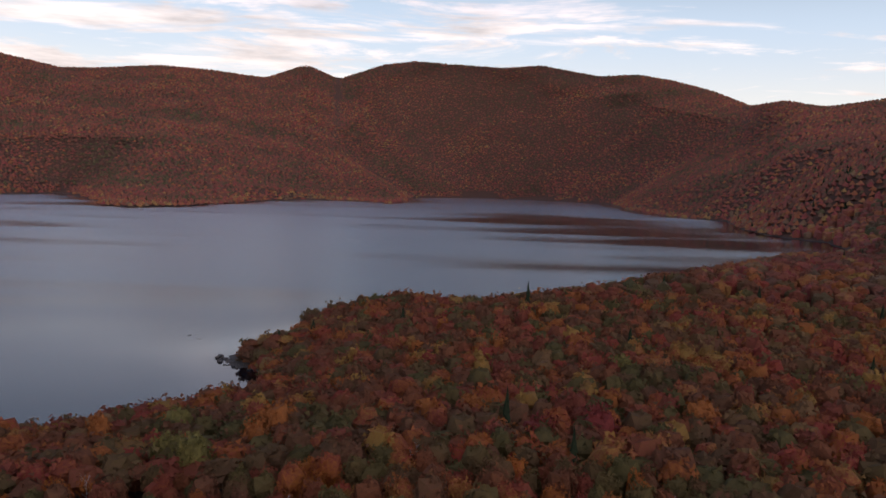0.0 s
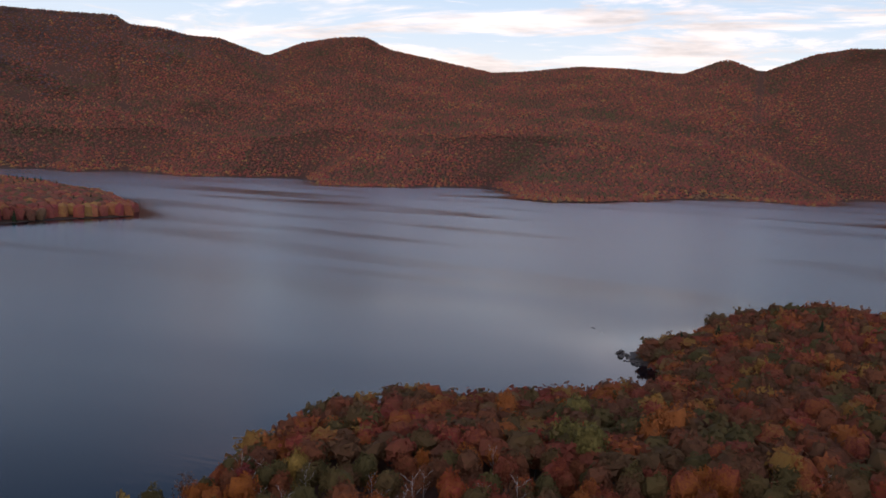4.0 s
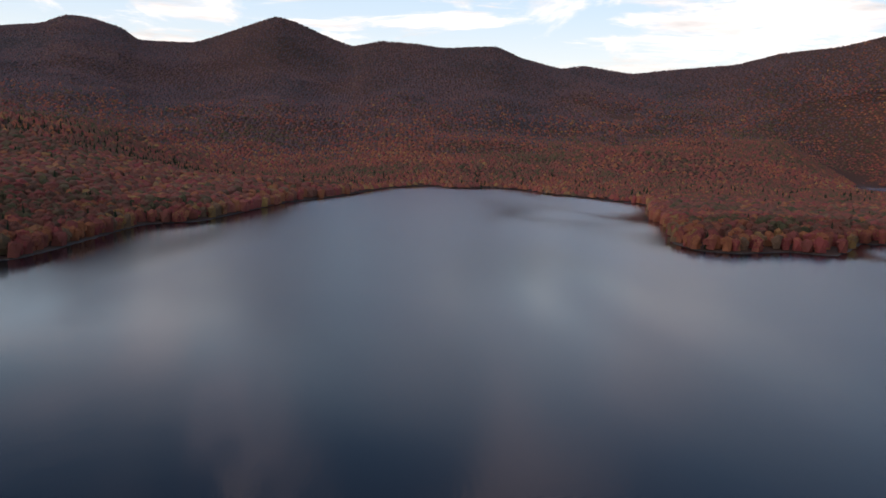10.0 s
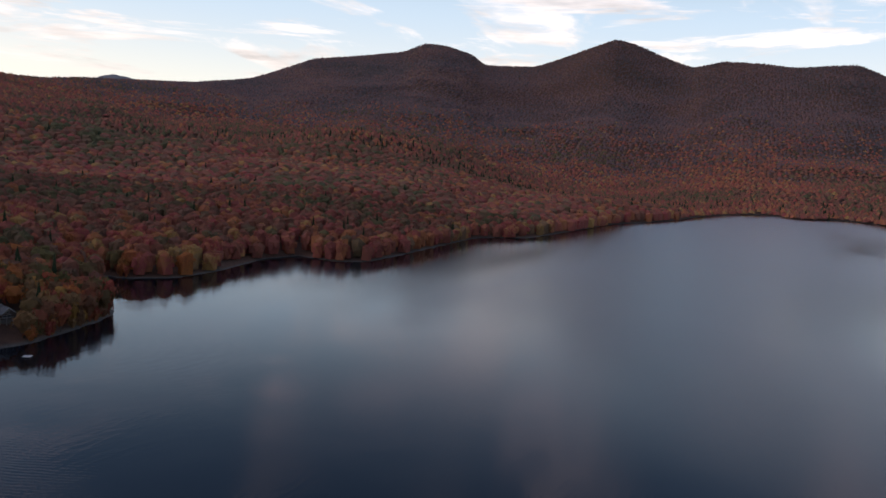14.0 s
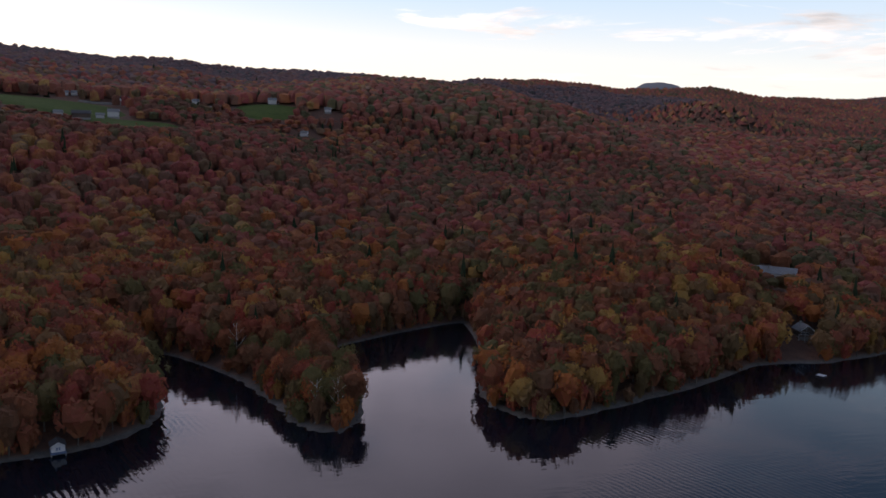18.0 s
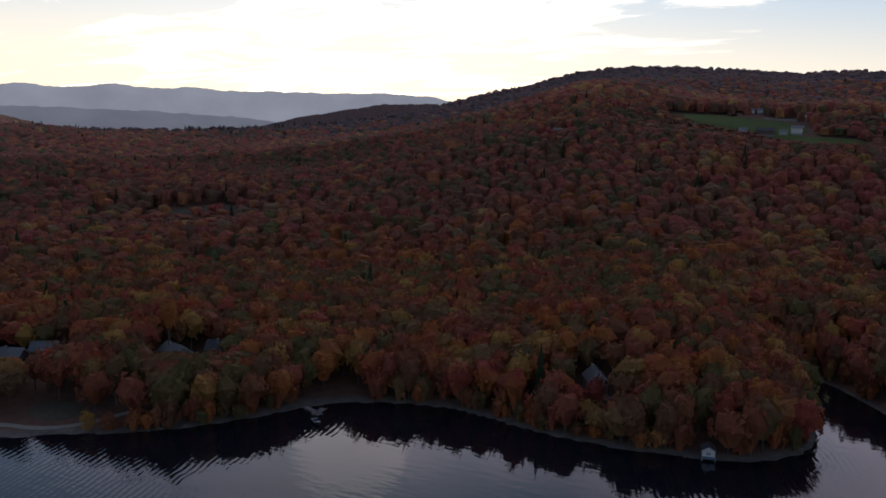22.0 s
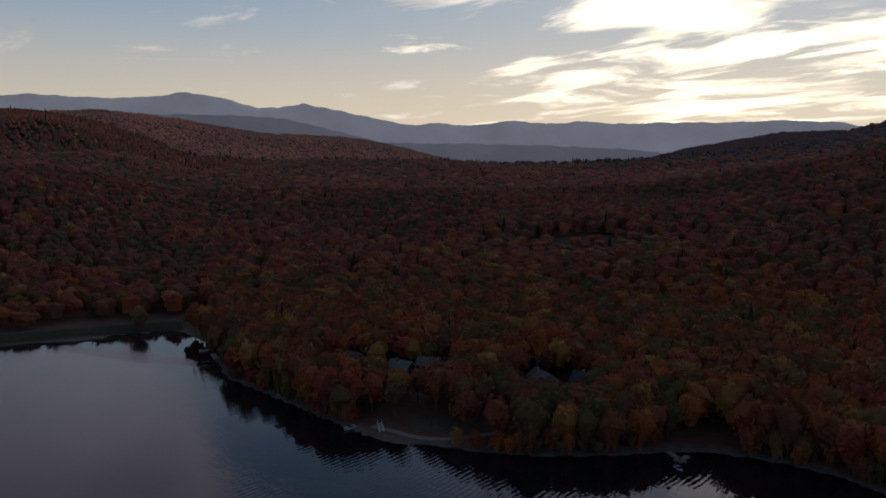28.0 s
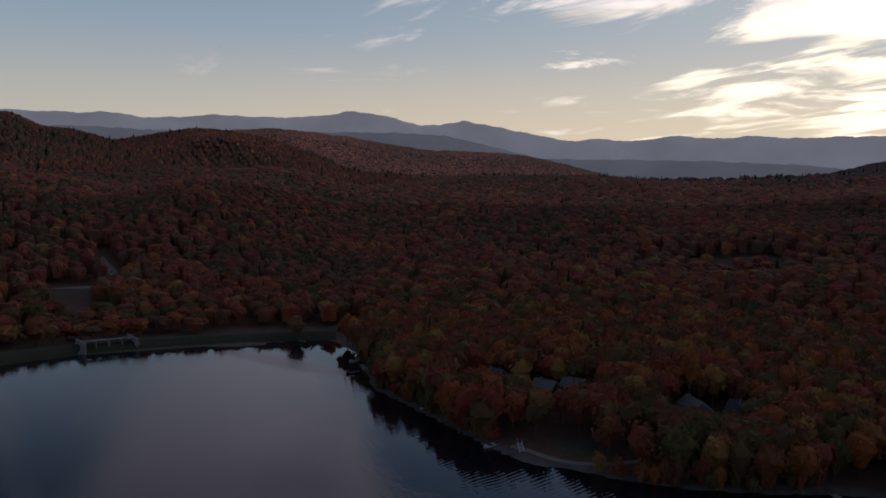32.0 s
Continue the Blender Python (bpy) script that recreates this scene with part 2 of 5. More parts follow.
def foliage_material(name, wide, grain, single=False, light=0.5, stops=AUTUMN, thin=0.4, rich=0.95):
    """Autumn leaves: each tree has its own tint, stands lean to one kind, and the leaves vary within a crown."""
    m, add, link = material(name)
    if single:
        own = mathn(add, link, "ADD", mathn(add, link, "MULTIPLY", add("ShaderNodeObjectInfo").outputs["Random"], 0.86), 0.06)
    else:
        own = add("ShaderNodeAttribute", attribute_name="tint").outputs["Fac"]
    geo = add("ShaderNodeNewGeometry")
    stand = add("ShaderNodeTexNoise", Scale=wide, Detail=3.0)
    link(geo.outputs["Position"], stand.inputs["Vector"])
    leaf = add("ShaderNodeTexNoise", Scale=grain, Detail=3.0, Roughness=0.7)
    link(geo.outputs["Position"], leaf.inputs["Vector"])
    t = mathn(add, link, "ADD", own, mathn(add, link, "MULTIPLY", mathn(add, link, "SUBTRACT", stand.outputs[0], 0.51), 1.35))
    t = mathn(add, link, "ADD", t, mathn(add, link, "MULTIPLY", mathn(add, link, "SUBTRACT", leaf.outputs[0], 0.5), 0.22))
    r = ramp(add, stops)
    link(t, r.inputs[0])
    shade = add("ShaderNodeHueSaturation", Saturation=rich)
    link(r.outputs[0], shade.inputs["Color"])
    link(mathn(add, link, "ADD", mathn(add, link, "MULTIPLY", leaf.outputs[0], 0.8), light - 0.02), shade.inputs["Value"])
    b = finish(m, add, link, shade.outputs[0], 0.75)
    b.inputs["Specular IOR Level"].default_value = 0.06
    # thin leaves let part of the light through
    through_leaf = add("ShaderNodeBsdfTranslucent")
    link(shade.outputs[0], through_leaf.inputs[0])
    both = add("ShaderNodeMixShader", Fac=thin)
    link(b.outputs[0], both.inputs[1]), link(through_leaf.outputs[0], both.inputs[2])
    out = add("ShaderNodeOutputMaterial")
    link(both.outputs[0], out.inputs[0])
    m.node_tree.nodes.active = out
    out.is_active_output = True
    return m


def tint_material(name, stops, rough=0.8, scale=1.0, bump=0.3, distance=0.05, metal=0.0, detail=5.0, gloss=0.3):
    """A surface whose colour wanders over noise of two sizes."""
    m, add, link = material(name)
    co = add("ShaderNodeTexCoord")
    n = add("ShaderNodeTexNoise", Scale=scale, Detail=detail, Roughness=0.65)
    link(co.outputs["Object"], n.inputs["Vector"])
    big = add("ShaderNodeTexNoise", Scale=scale * 0.17, Detail=2.0)
    link(co.outputs["Object"], big.inputs["Vector"])
    f = mathn(add, link, "ADD", mathn(add, link, "MULTIPLY", n.outputs[0], 0.65), mathn(add, link, "MULTIPLY", big.outputs[0], 0.35))
    r = ramp(add, stops)
    link(f, r.inputs[0])
    b = finish(m, add, link, r.outputs[0], rough, n.outputs[0], metal, bump, distance)
    b.inputs["Specular IOR Level"].default_value = gloss
    return m


def ground_material():
    """Leaf litter under the woods, a pale stony strip along the water."""
    m, add, link = material("forest_floor")
    geo = add("ShaderNodeNewGeometry")
    sep = add("ShaderNodeSeparateXYZ")
    link(geo.outputs["Position"], sep.inputs[0])
    n = add("ShaderNodeTexNoise", Scale=0.35, Detail=6.0, Roughness=0.7)
    link(geo.outputs["Position"], n.inputs["Vector"])
    litter = ramp(add, [(0.3, (0.085, 0.044, 0.031)), (0.55, (0.145, 0.070, 0.044)), (0.75, (0.190, 0.098, 0.060))])
    link(n.outputs[0], litter.inputs[0])
    stones = ramp(add, [(0.3, (0.07, 0.062, 0.055)), (0.6, (0.15, 0.135, 0.115)), (0.8, (0.26, 0.235, 0.20))])
    link(n.outputs[0], stones.inputs[0])
    edge = mathn(add, link, "ADD", sep.outputs[2], mathn(add, link, "MULTIPLY", n.outputs[0], 0.7))
    band = add("ShaderNodeMapRange")
    band.inputs["From Min"].default_value, band.inputs["From Max"].default_value = 0.6, 0.95
    link(edge, band.inputs["Value"])
    mix = add("ShaderNodeMix", data_type="RGBA")
    link(band.outputs[0], mix.inputs[0]), link(stones.outputs[0], mix.inputs[6]), link(litter.outputs[0], mix.inputs[7])
    finish(m, add, link, mix.outputs[2], 0.95, n.outputs[0], 0.0, 0.6, 0.3)
    return m


def water_material():
    """Lake water: dark below, ruffled by wind in drifting patches, small waves in lines."""
    m, add, link = material("lake_water")
    geo = add("ShaderNodeNewGeometry")
    streak = add("ShaderNodeMapping")
    streak.inputs["Rotation"].default_value = (0, 0, radians(-25))
    streak.inputs["Scale"].default_value = (0.0016, 0.0060, 1)
    link(geo.outputs["Position"], streak.inputs[0])
    wind = add("ShaderNodeTexNoise", Scale=1.0, Detail=2.0, Roughness=0.55, Distortion=0.6)
    link(streak.outputs[0], wind.inputs["Vector"])
    rough = add("ShaderNodeMapRange", interpolation_type="SMOOTHSTEP")
    rough.inputs["From Min"].default_value, rough.inputs["From Max"].default_value = 0.0, 0.55
    rough.inputs["To Min"].default_value, rough.inputs["To Max"].default_value = 0.035, 0.27
    # sheltered water lies smooth: along every shore, and in the bays of the south
    shelter = add("ShaderNodeAttribute", attribute_name="shelter").outputs["Fac"]
    level, near_by = mathn(add, link, "SUBTRACT", wind.outputs[0], shelter), None
    open_water = None
    for cx, cy, cl, cw, ct, calm in ((60, -290, 520, 420, 0, 0.75), (0, 0, 760, 760, 0, 0.14), (300, 1300, 330, 900, 10, 0.42)):
        spot = add("ShaderNodeMapping", vector_type="TEXTURE")
        spot.inputs["Location"].default_value = (cx, cy, 0)
        spot.inputs["Rotation"].default_value = (0, 0, radians(ct))
        spot.inputs["Scale"].default_value = (cl, cw, 1000)
        link(geo.outputs["Position"], spot.inputs[0])
        ball = add("ShaderNodeTexGradient", gradient_type="SPHERICAL")
        link(spot.outputs[0], ball.inputs[0])
        near_by = near_by or ball.outputs[1]
        open_water = ball.outputs[1] if calm < 0.2 else open_water
        level = mathn(add, link, "SUBTRACT", level, mathn(add, link, "MULTIPLY", ball.outputs[1], calm))
    # a wind streak runs out from the dam
    gust = add("ShaderNodeMapping", vector_type="TEXTURE")
    gust.inputs["Location"].default_value, gust.inputs["Rotation"].default_value = (300, -94, 0), (0, 0, radians(32))
    gust.inputs["Scale"].default_value = (42, 7, 1000)
    link(geo.outputs["Position"], gust.inputs[0])
    streak_of = add("ShaderNodeTexGradient", gradient_type="SPHERICAL")
    link(gust.outputs[0], streak_of.inputs[0])
    level = mathn(add, link, "ADD", level, mathn(add, link, "MULTIPLY", streak_of.outputs[1], 1.2))
    link(level, rough.inputs["Value"])
    line = add("ShaderNodeMapping")
    line.inputs["Rotation"].default_value = (0, 0, radians(20))
    line.inputs["Scale"].default_value = (0.16, 0.6, 1)
    link(geo.outputs["Position"], line.inputs[0])
    wave = add("ShaderNodeTexNoise", Scale=1.0, Detail=2.0, Roughness=0.5)
    link(line.outputs[0], wave.inputs["Vector"])
    # long low ripples that run in some stretches only
    swell = add("ShaderNodeTexWave", wave_type="BANDS", bands_direction="X", wave_profile="SIN", Scale=0.210, Distortion=5.0, Detail=2.0)
    swell.inputs["Detail Scale"].default_value = 0.6
    run = add("ShaderNodeMapping")
    run.inputs["Rotation"].default_value = (0, 0, radians(-18))
    link(geo.outputs["Position"], run.inputs[0]), link(run.outputs[0], swell.inputs["Vector"])
    where = add("ShaderNodeTexNoise", Scale=0.011, Detail=3.0)
    link(geo.outputs["Position"], where.inputs["Vector"])
    mask = add("ShaderNodeMapRange", interpolation_type="SMOOTHSTEP")
    mask.inputs["From Min"].default_value, mask.inputs["From Max"].default_value = 0.42, 0.60
    link(where.outputs[0], mask.inputs["Value"])
    reach = mathn(add, link, "MULTIPLY", mask.outputs[0], mathn(add, link, "ADD", mathn(add, link, "MULTIPLY", mathn(add, link, "MULTIPLY", near_by, near_by), 1.6), mathn(add, link, "MULTIPLY", mathn(add, link, "MULTIPLY", open_water, open_water), 0.4)))
    # single waves are lost in the distance
    away = add("ShaderNodeVectorMath", operation="LENGTH")
    link(geo.outputs["Position"], away.inputs[0])
    fade = mathn(add, link, "DIVIDE", 0.36, mathn(add, link, "ADD", 1.0, mathn(add, link, "POWER", mathn(add, link, "DIVIDE", away.outputs["Value"], 330.0), 3.0)))
    height_of = mathn(add, link, "ADD", mathn(add, link, "MULTIPLY", wave.outputs[0], fade), mathn(add, link, "MULTIPLY", mathn(add, link, "MULTIPLY", swell.outputs["Fac"], reach), 0.42))
    # the sheen: dark water below, the sky and shores mirrored more the flatter one looks
    bump = add("ShaderNodeBump", Strength=0.5, Distance=0.2)
    link(height_of, bump.inputs["Height"])
    deep = add("ShaderNodeBsdfDiffuse")
    deep.inputs[0].default_value = (0.006, 0.009, 0.016, 1)
    sheen = add("ShaderNodeBsdfGlossy", distribution="MULTI_GGX")
    sheen.inputs["Color"].default_value = (0.94, 0.97, 1.0, 1)
    link(rough.outputs[0], sheen.inputs["Roughness"]), link(bump.outputs[0], sheen.inputs["Normal"])
    edge = add("ShaderNodeFresnel", IOR=1.34)
    both = add("ShaderNodeMixShader")
    link(edge.outputs[0], both.inputs[0]), link(deep.outputs[0], both.inputs[1]), link(sheen.outputs[0], both.inputs[2])
    out = add("ShaderNodeOutputMaterial")
    link(both.outputs[0], out.inputs[0])
    return m


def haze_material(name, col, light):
    """A far range with its distance haze painted on: pale blue colour plus a faint glow."""
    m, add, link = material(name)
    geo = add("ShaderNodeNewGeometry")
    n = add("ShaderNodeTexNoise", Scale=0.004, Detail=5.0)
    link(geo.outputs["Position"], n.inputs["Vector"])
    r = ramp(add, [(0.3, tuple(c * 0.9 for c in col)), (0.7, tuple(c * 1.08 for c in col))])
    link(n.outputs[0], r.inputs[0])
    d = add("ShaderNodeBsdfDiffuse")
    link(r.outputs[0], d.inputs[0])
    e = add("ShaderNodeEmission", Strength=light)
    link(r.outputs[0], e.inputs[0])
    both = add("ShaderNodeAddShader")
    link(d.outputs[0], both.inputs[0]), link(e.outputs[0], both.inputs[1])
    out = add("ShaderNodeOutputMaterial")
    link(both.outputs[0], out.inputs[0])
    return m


LEAVES = foliage_material("autumn_leaves", 0.012, 1.5, False, 1.16, AUTUMN, 0.28, 1.0)
LEAVES_OWN = foliage_material("maple_leaves", 0.012, 1.5, True, 1.24, AUTUMN, 0.28, 1.03)
LEAVES_FAR = foliage_material("autumn_woods", 0.004, 0.12, False, 1.3, RUSSET_HAZED, 0.0, 0.98)
LEAVES_MID = foliage_material("mixed_leaves", 0.007, 0.4, False, 1.34, RUSSET_HAZED, 0.28, 0.98)
# far leaf colours much brightened: evening sunlight painted onto one hill
LEAVES_PAINTED_SUN = foliage_material("painted_sunlight_woods", 0.003, 0.1, False, 2.9, RUSSET_HAZED, 0.0, 0.9)
LEAVES_HAZED = foliage_material("bare_hazed_woods", 0.003, 0.1, False, 1.05, HIGH, 0.0)
FLOOR = ground_material()
WATER = water_material()
BARK = tint_material("grey_bark", [(0.3, (0.05, 0.042, 0.035)), (0.7, (0.17, 0.15, 0.13))], 0.9, 3.0, 0.6)
BIRCH = tint_material("white_bark", [(0.3, (0.20, 0.18, 0.16)), (0.5, (0.50, 0.47, 0.43)), (0.7, (0.62, 0.60, 0.56))], 0.8, 2.0, 0.3)
NEEDLES = tint_material("dark_needles", [(0.3, (0.018, 0.028, 0.016)), (0.7, (0.045, 0.062, 0.032))], 0.9, 1.2, 0.5, gloss=0.04)
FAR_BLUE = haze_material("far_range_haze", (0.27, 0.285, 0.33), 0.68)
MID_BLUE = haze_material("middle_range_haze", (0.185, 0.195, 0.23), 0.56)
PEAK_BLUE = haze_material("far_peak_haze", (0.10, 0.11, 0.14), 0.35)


# ---- the plan ----
def lattice(x, y, cell, seed):
    """Smooth noise from 0 to 1 on a grid of that cell."""
    u, v = np.asarray(x) / cell, np.asarray(y) / cell
    i, j = np.floor(u).astype(np.int64), np.floor(v).astype(np.int64)
    f, g = u - i, v - j
    f, g = f * f * (3 - 2 * f), g * g * (3 - 2 * g)

    def rnd(a, b):
        h = (a * 374761393 + b * 668265263 + seed * 974711) & 0x7FFFFFFF
        h = ((h ^ (h >> 13)) * 1274126177) & 0x7FFFFFFF
        return ((h ^ (h >> 16)) & 0xFFFF) / 65535.0
    top = rnd(i, j) * (1 - f) + rnd(i + 1, j) * f
    low = rnd(i, j + 1) * (1 - f) + rnd(i + 1, j + 1) * f
    return top * (1 - g) + low * g


# the lake's edge, piece by piece
DAM = [(119.8, 165.1), (167.0, 190.8), (250.0, 110.0), (305, 48), (332, 5), (342, -24), (344, -67), (337, -86),
       (342, -101), (338, -119)]
SOUTH = [(302, -121), (254.4, -110.5), (212.3, -115.1), (189.8, -117.1), (173.5, -119.5), (161.8, -130.4),
         (153.8, -134.9), (146.7, -142.2), (140.5, -150.9), (134.5, -160.7), (130.6, -169.6), (128.5, -176.5),
         (122.0, -183.0), (116.1, -188.0), (106.4, -193.0), (94.1, -196.2), (76.4, -193.3), (76.7, -192.6),
         (62.1, -190.4), (47.5, -190.6), (33.7, -192.7), (20.3, -196.9), (13.7, -201.9), (8.5, -209.3),
         (6.3, -215.6), (6.1, -228.4), (7.9, -242.1), (10.5, -260.7), (13.1, -274.6)]
BAYS = [(16.5, -288.2), (9.0, -287.3), (1.1, -278.7), (-8.0, -264.0), (-16.0, -248.6), (-22.2, -226.0),
        (-26.3, -209.6), (-24.7, -208.0), (-31.5, -195.4), (-36.8, -193.7), (-43.4, -201.2), (-46.3, -207.6),
        (-47.5, -222.9), (-46.8, -247.4), (-48.6, -272.6), (-53.4, -282.4), (-78, -298), (-100, -309), (-114, -314),
        (-110, -314), (-110, -304), (-104.3, -275.8), (-95.9, -249.7)]
WEST = [(-83.4, -221.2), (-81.0, -204.8), (-85.1, -194.2), (-91.3, -190.5), (-99.6, -191.0), (-121.3, -198.0),
        (-147.8, -207.5), (-185.6, -225.7), (-202, -225), (-213, -223), (-229, -226), (-250, -230), (-272, -239),
        (-278, -250), (-305, -277), (-323, -296), (-344, -315), (-343, -296), (-362, -276), (-400, -277),
        (-462, -288), (-494, -280), (-481, -246), (-497, -229), (-550, -227), (-650, -228), (-739, -227)]
NORTH_WEST = [(-782, -188), (-928, -170), (-1096, -154), (-1266, -99), (-1533, -47), (-1788, 42),
              (-1656, 106), (-1768, 195), (-1655, 259), (-1507, 280), (-1347, 342), (-1286, 368), (-1201, 371),
              (-936, 291), (-866, 283), (-674, 230), (-629, 230), (-610, 257), (-632, 308), (-607, 334), (-649, 368),
              (-709, 412), (-698, 468), (-712, 535), (-710, 617), (-756, 662), (-979, 807), (-1403, 1022),
              (-1815, 1144), (-2247, 1250)]
NORTH = [(-2810, 1593), (-2415, 1614), (-2479, 1804), (-2203, 1690), (-2319, 1998), (-1911, 1878), (-1840, 2068),
         (-1814, 2341), (-1321, 1806), (-1266, 1891), (-1209, 2104), (-1170, 2528), (-932, 2126), (-704, 1731),
         (-741, 1716), (-628, 1636), (-560, 1781), (-504, 2388), (-320, 2631), (-164, 2466), (-128, 2720),
         (-137, 3378), (112, 3763), (432, 3619), (653, 3232), (541, 2351), (571, 2001), (642, 1845), (539, 1502),
         (511, 1286), (551, 1182)]
EAST = [(470, 891), (319, 737), (220, 626), (158, 537), (93, 474), (56, 436), (24, 413), (12, 387), (-20, 414),
        (-57, 380), (-63, 334), (-83, 314), (-77, 302), (-63.3, 286.8), (-55.9, 245.4), (-70.5, 222.3),
        (-87.3, 207.0), (-112.3, 191.6), (-120.7, 178.8), (-122.2, 160.6), (-120.4, 135.9), (-116.2, 114.1),
        (-115.9, 98.0), (-109.9, 86.3), (-96.7, 69.8), (-41.8, 70.8), (18.8, 85.2), (71.4, 121.4)]
LAKE = np.array(DAM + SOUTH + BAYS + WEST + NORTH_WEST + NORTH + EAST, float)


def shore_distance(x, y):
    """Metres from the lake's edge: above 0 on land, below 0 on the water."""
    x, y = np.ravel(x).astype(float), np.ravel(y).astype(float)
    best = np.full(x.shape, 1e18)
    inside = np.zeros(x.shape, bool)
    for (ax, ay), (bx, by) in zip(LAKE, np.roll(LAKE, -1, 0)):
        dx, dy = bx - ax, by - ay
        s = np.clip(((x - ax) * dx + (y - ay) * dy) / (dx * dx + dy * dy), 0, 1)
        best = np.minimum(best, (x - ax - s * dx) ** 2 + (y - ay - s * dy) ** 2)
        if dy:
            inside ^= ((ay > y) != (by > y)) & (x < ax + (y - ay) * dx / dy)
    return np.sqrt(best) * np.where(inside, -1, 1)


# the skyline: turn to the left in degrees, rise of the tree tops in degrees, distance in metres
SKY_A = [(-27.0, 5.56, 3270), (-24.5, 5.22, 3200), (-22.1, 5.66, 3388), (-20.1, 5.32, 3949), (-17.6, 6.30, 4417),
         (-15.1, 6.97, 4577), (-12.9, 7.34, 4600), (-10.3, 7.22, 4600), (-6.4, 7.89, 4700), (-4.1, 7.70, 4700),
         (-0.2, 7.84, 4700), (2.3, 7.98, 4700), (4.4, 7.68, 4700), (7.5, 6.57, 4709), (9.7, 7.43, 4734), (12.4, 6.43, 4500),
         (15.7, 6.71, 4500), (19.1, 6.82, 4500), (22.7, 6.39, 4500), (25.0, 6.22, 4500), (28.1, 6.76, 4500),
         (30.4, 7.17, 4500), (32.3, 7.47, 4500), (33.9, 8.22, 4500), (35.8, 8.05, 4500), (38.1, 7.56, 4500),
         (40.4, 6.54, 4492), (41.9, 6.97, 4432), (43.5, 7.50, 4400), (45.4, 7.48, 4400)]
SKY_B = [(47.2, 7.81, 4400), (49.4, 7.88, 4400), (49.7, 8.36, 4400), (52.8, 8.22, 4396), (56.5, 8.14, 4300),
         (59.6, 7.57, 4300), (61.9, 7.05, 4300), (65.3, 6.72, 4300), (68.0, 6.05, 4300), (71.9, 5.75, 4300),
         (74.6, 5.46, 4289), (77.8, 5.98, 4200), (79.3, 5.74, 4200), (82.2, 6.49, 4200), (83.7, 7.18, 4200),
         (87.4, 6.98, 4200), (89.3, 7.21, 4200), (91.6, 7.32, 4200), (93.5, 6.87, 4412), (95.1, 7.36, 4500),
         (97.1, 8.19, 4500), (98.6, 8.60, 4500), (100.9, 7.72, 4500), (101.7, 7.38, 4500), (103.9, 6.57, 4500),
         (106.2, 6.53, 4575), (107.4, 6.52, 4614), (108.3, 7.19, 4646), (110.3, 7.68, 4700), (111.6, 7.71, 4700)]
SKY_C = [(112.9, 7.10, 4700), (116.7, 6.52, 4637), (119.0, 6.22, 4589), (121.7, 5.13, 4398), (123.2, 4.58, 4196),
         (127.0, 4.05, 3857), (133.6, 3.79, 3454), (135.9, 3.56, 3238), (139.0, 3.67, 3005), (141.4, 3.76, 2803),
         (144.5, 4.39, 2600), (147.2, 4.26, 2468), (150.6, 4.26, 2351), (152.1, 4.50, 2317), (155.6, 4.79, 2227),
         (159.4, 4.73, 1999), (161.7, 4.37, 1941), (165.6, 4.50, 1841), (167.9, 4.69, 1783), (171.8, 4.77, 1698),
         (175.5, 4.76, 1621), (177.7, 4.84, 1587), (180.8, 5.15, 1554), (183.1, 5.02, 1532), (185.7, 5.10, 1507),
         (188.8, 5.28, 1500), (191.5, 5.38, 1500), (194.6, 5.37, 1500), (196.5, 5.21, 1500), (198.1, 4.93, 1500)]
SKY_D = [(200.4, 4.36, 1500), (202.3, 3.85, 1500), (204.2, 3.40, 1480), (208.7, 2.16, 1427), (210.9, 1.68, 1400),
         (214.8, 1.15, 1400), (218.7, 0.76, 1400), (221.8, 0.50, 1400), (224.9, 0.32, 1400), (229.5, 0.13, 1400),
         (232.1, 0.28, 1400), (239.4, 0.21, 1400), (245.3, 0.17, 1431), (250.0, 0.30, 1792), (251.5, 0.73, 1960),
         (253.1, 1.46, 2059), (254.9, 2.05, 2149), (256.8, 2.60, 2200), (259.0, 2.89, 2200), (261.1, 2.88, 2200),
         (263.8, 2.33, 2200), (266.0, 1.96, 2200), (268.4, 2.56, 2200), (270.2, 2.64, 2252), (271.8, 3.37, 2300),
         (282.1, 3.09, 2300), (323.6, 6.99, 3300)]
SKYLINE = np.array(SKY_A + SKY_B + SKY_C + SKY_D, float)
TURNS = np.arange(0, 360, 0.25)


def around(values):
    return np.interp(TURNS, *zip(*sorted((a % 360, v) for a, v in zip(SKYLINE[:, 0], values))), period=360)


def soften(values, width):
    k = np.hanning(2 * width + 1)
    return np.convolve(np.r_[values[-width:], values, values[:width]], k / k.sum(), "valid")


RIDGE_R = soften(around(SKYLINE[:, 2]), 14)
RIDGE_E = soften(around(SKYLINE[:, 1]), 2) + 0.2
RIDGE_Z = EYE[2] + RIDGE_R * np.tan(np.radians(RIDGE_E)) - 11.0
# where the land beyond the lake begins, turn by turn
_r = np.geomspace(60, 4000, 260)
_a = np.radians(TURNS)[:, None]
_wet = (shore_distance(-np.sin(_a) * _r, np.cos(_a) * _r) < 0).reshape(len(TURNS), -1)
SHORE_R = np.where(_wet.any(1), _r[_wet.shape[1] - 1 - _wet[:, ::-1].argmax(1)], 120.0)
# the low land behind the western peninsula reaches far back
SHORE_R = np.where((TURNS > 56) & (TURNS < 104), np.maximum(SHORE_R, 1750), SHORE_R)
SHORE_R = soften(np.minimum(SHORE_R, RIDGE_R - 500), 60)
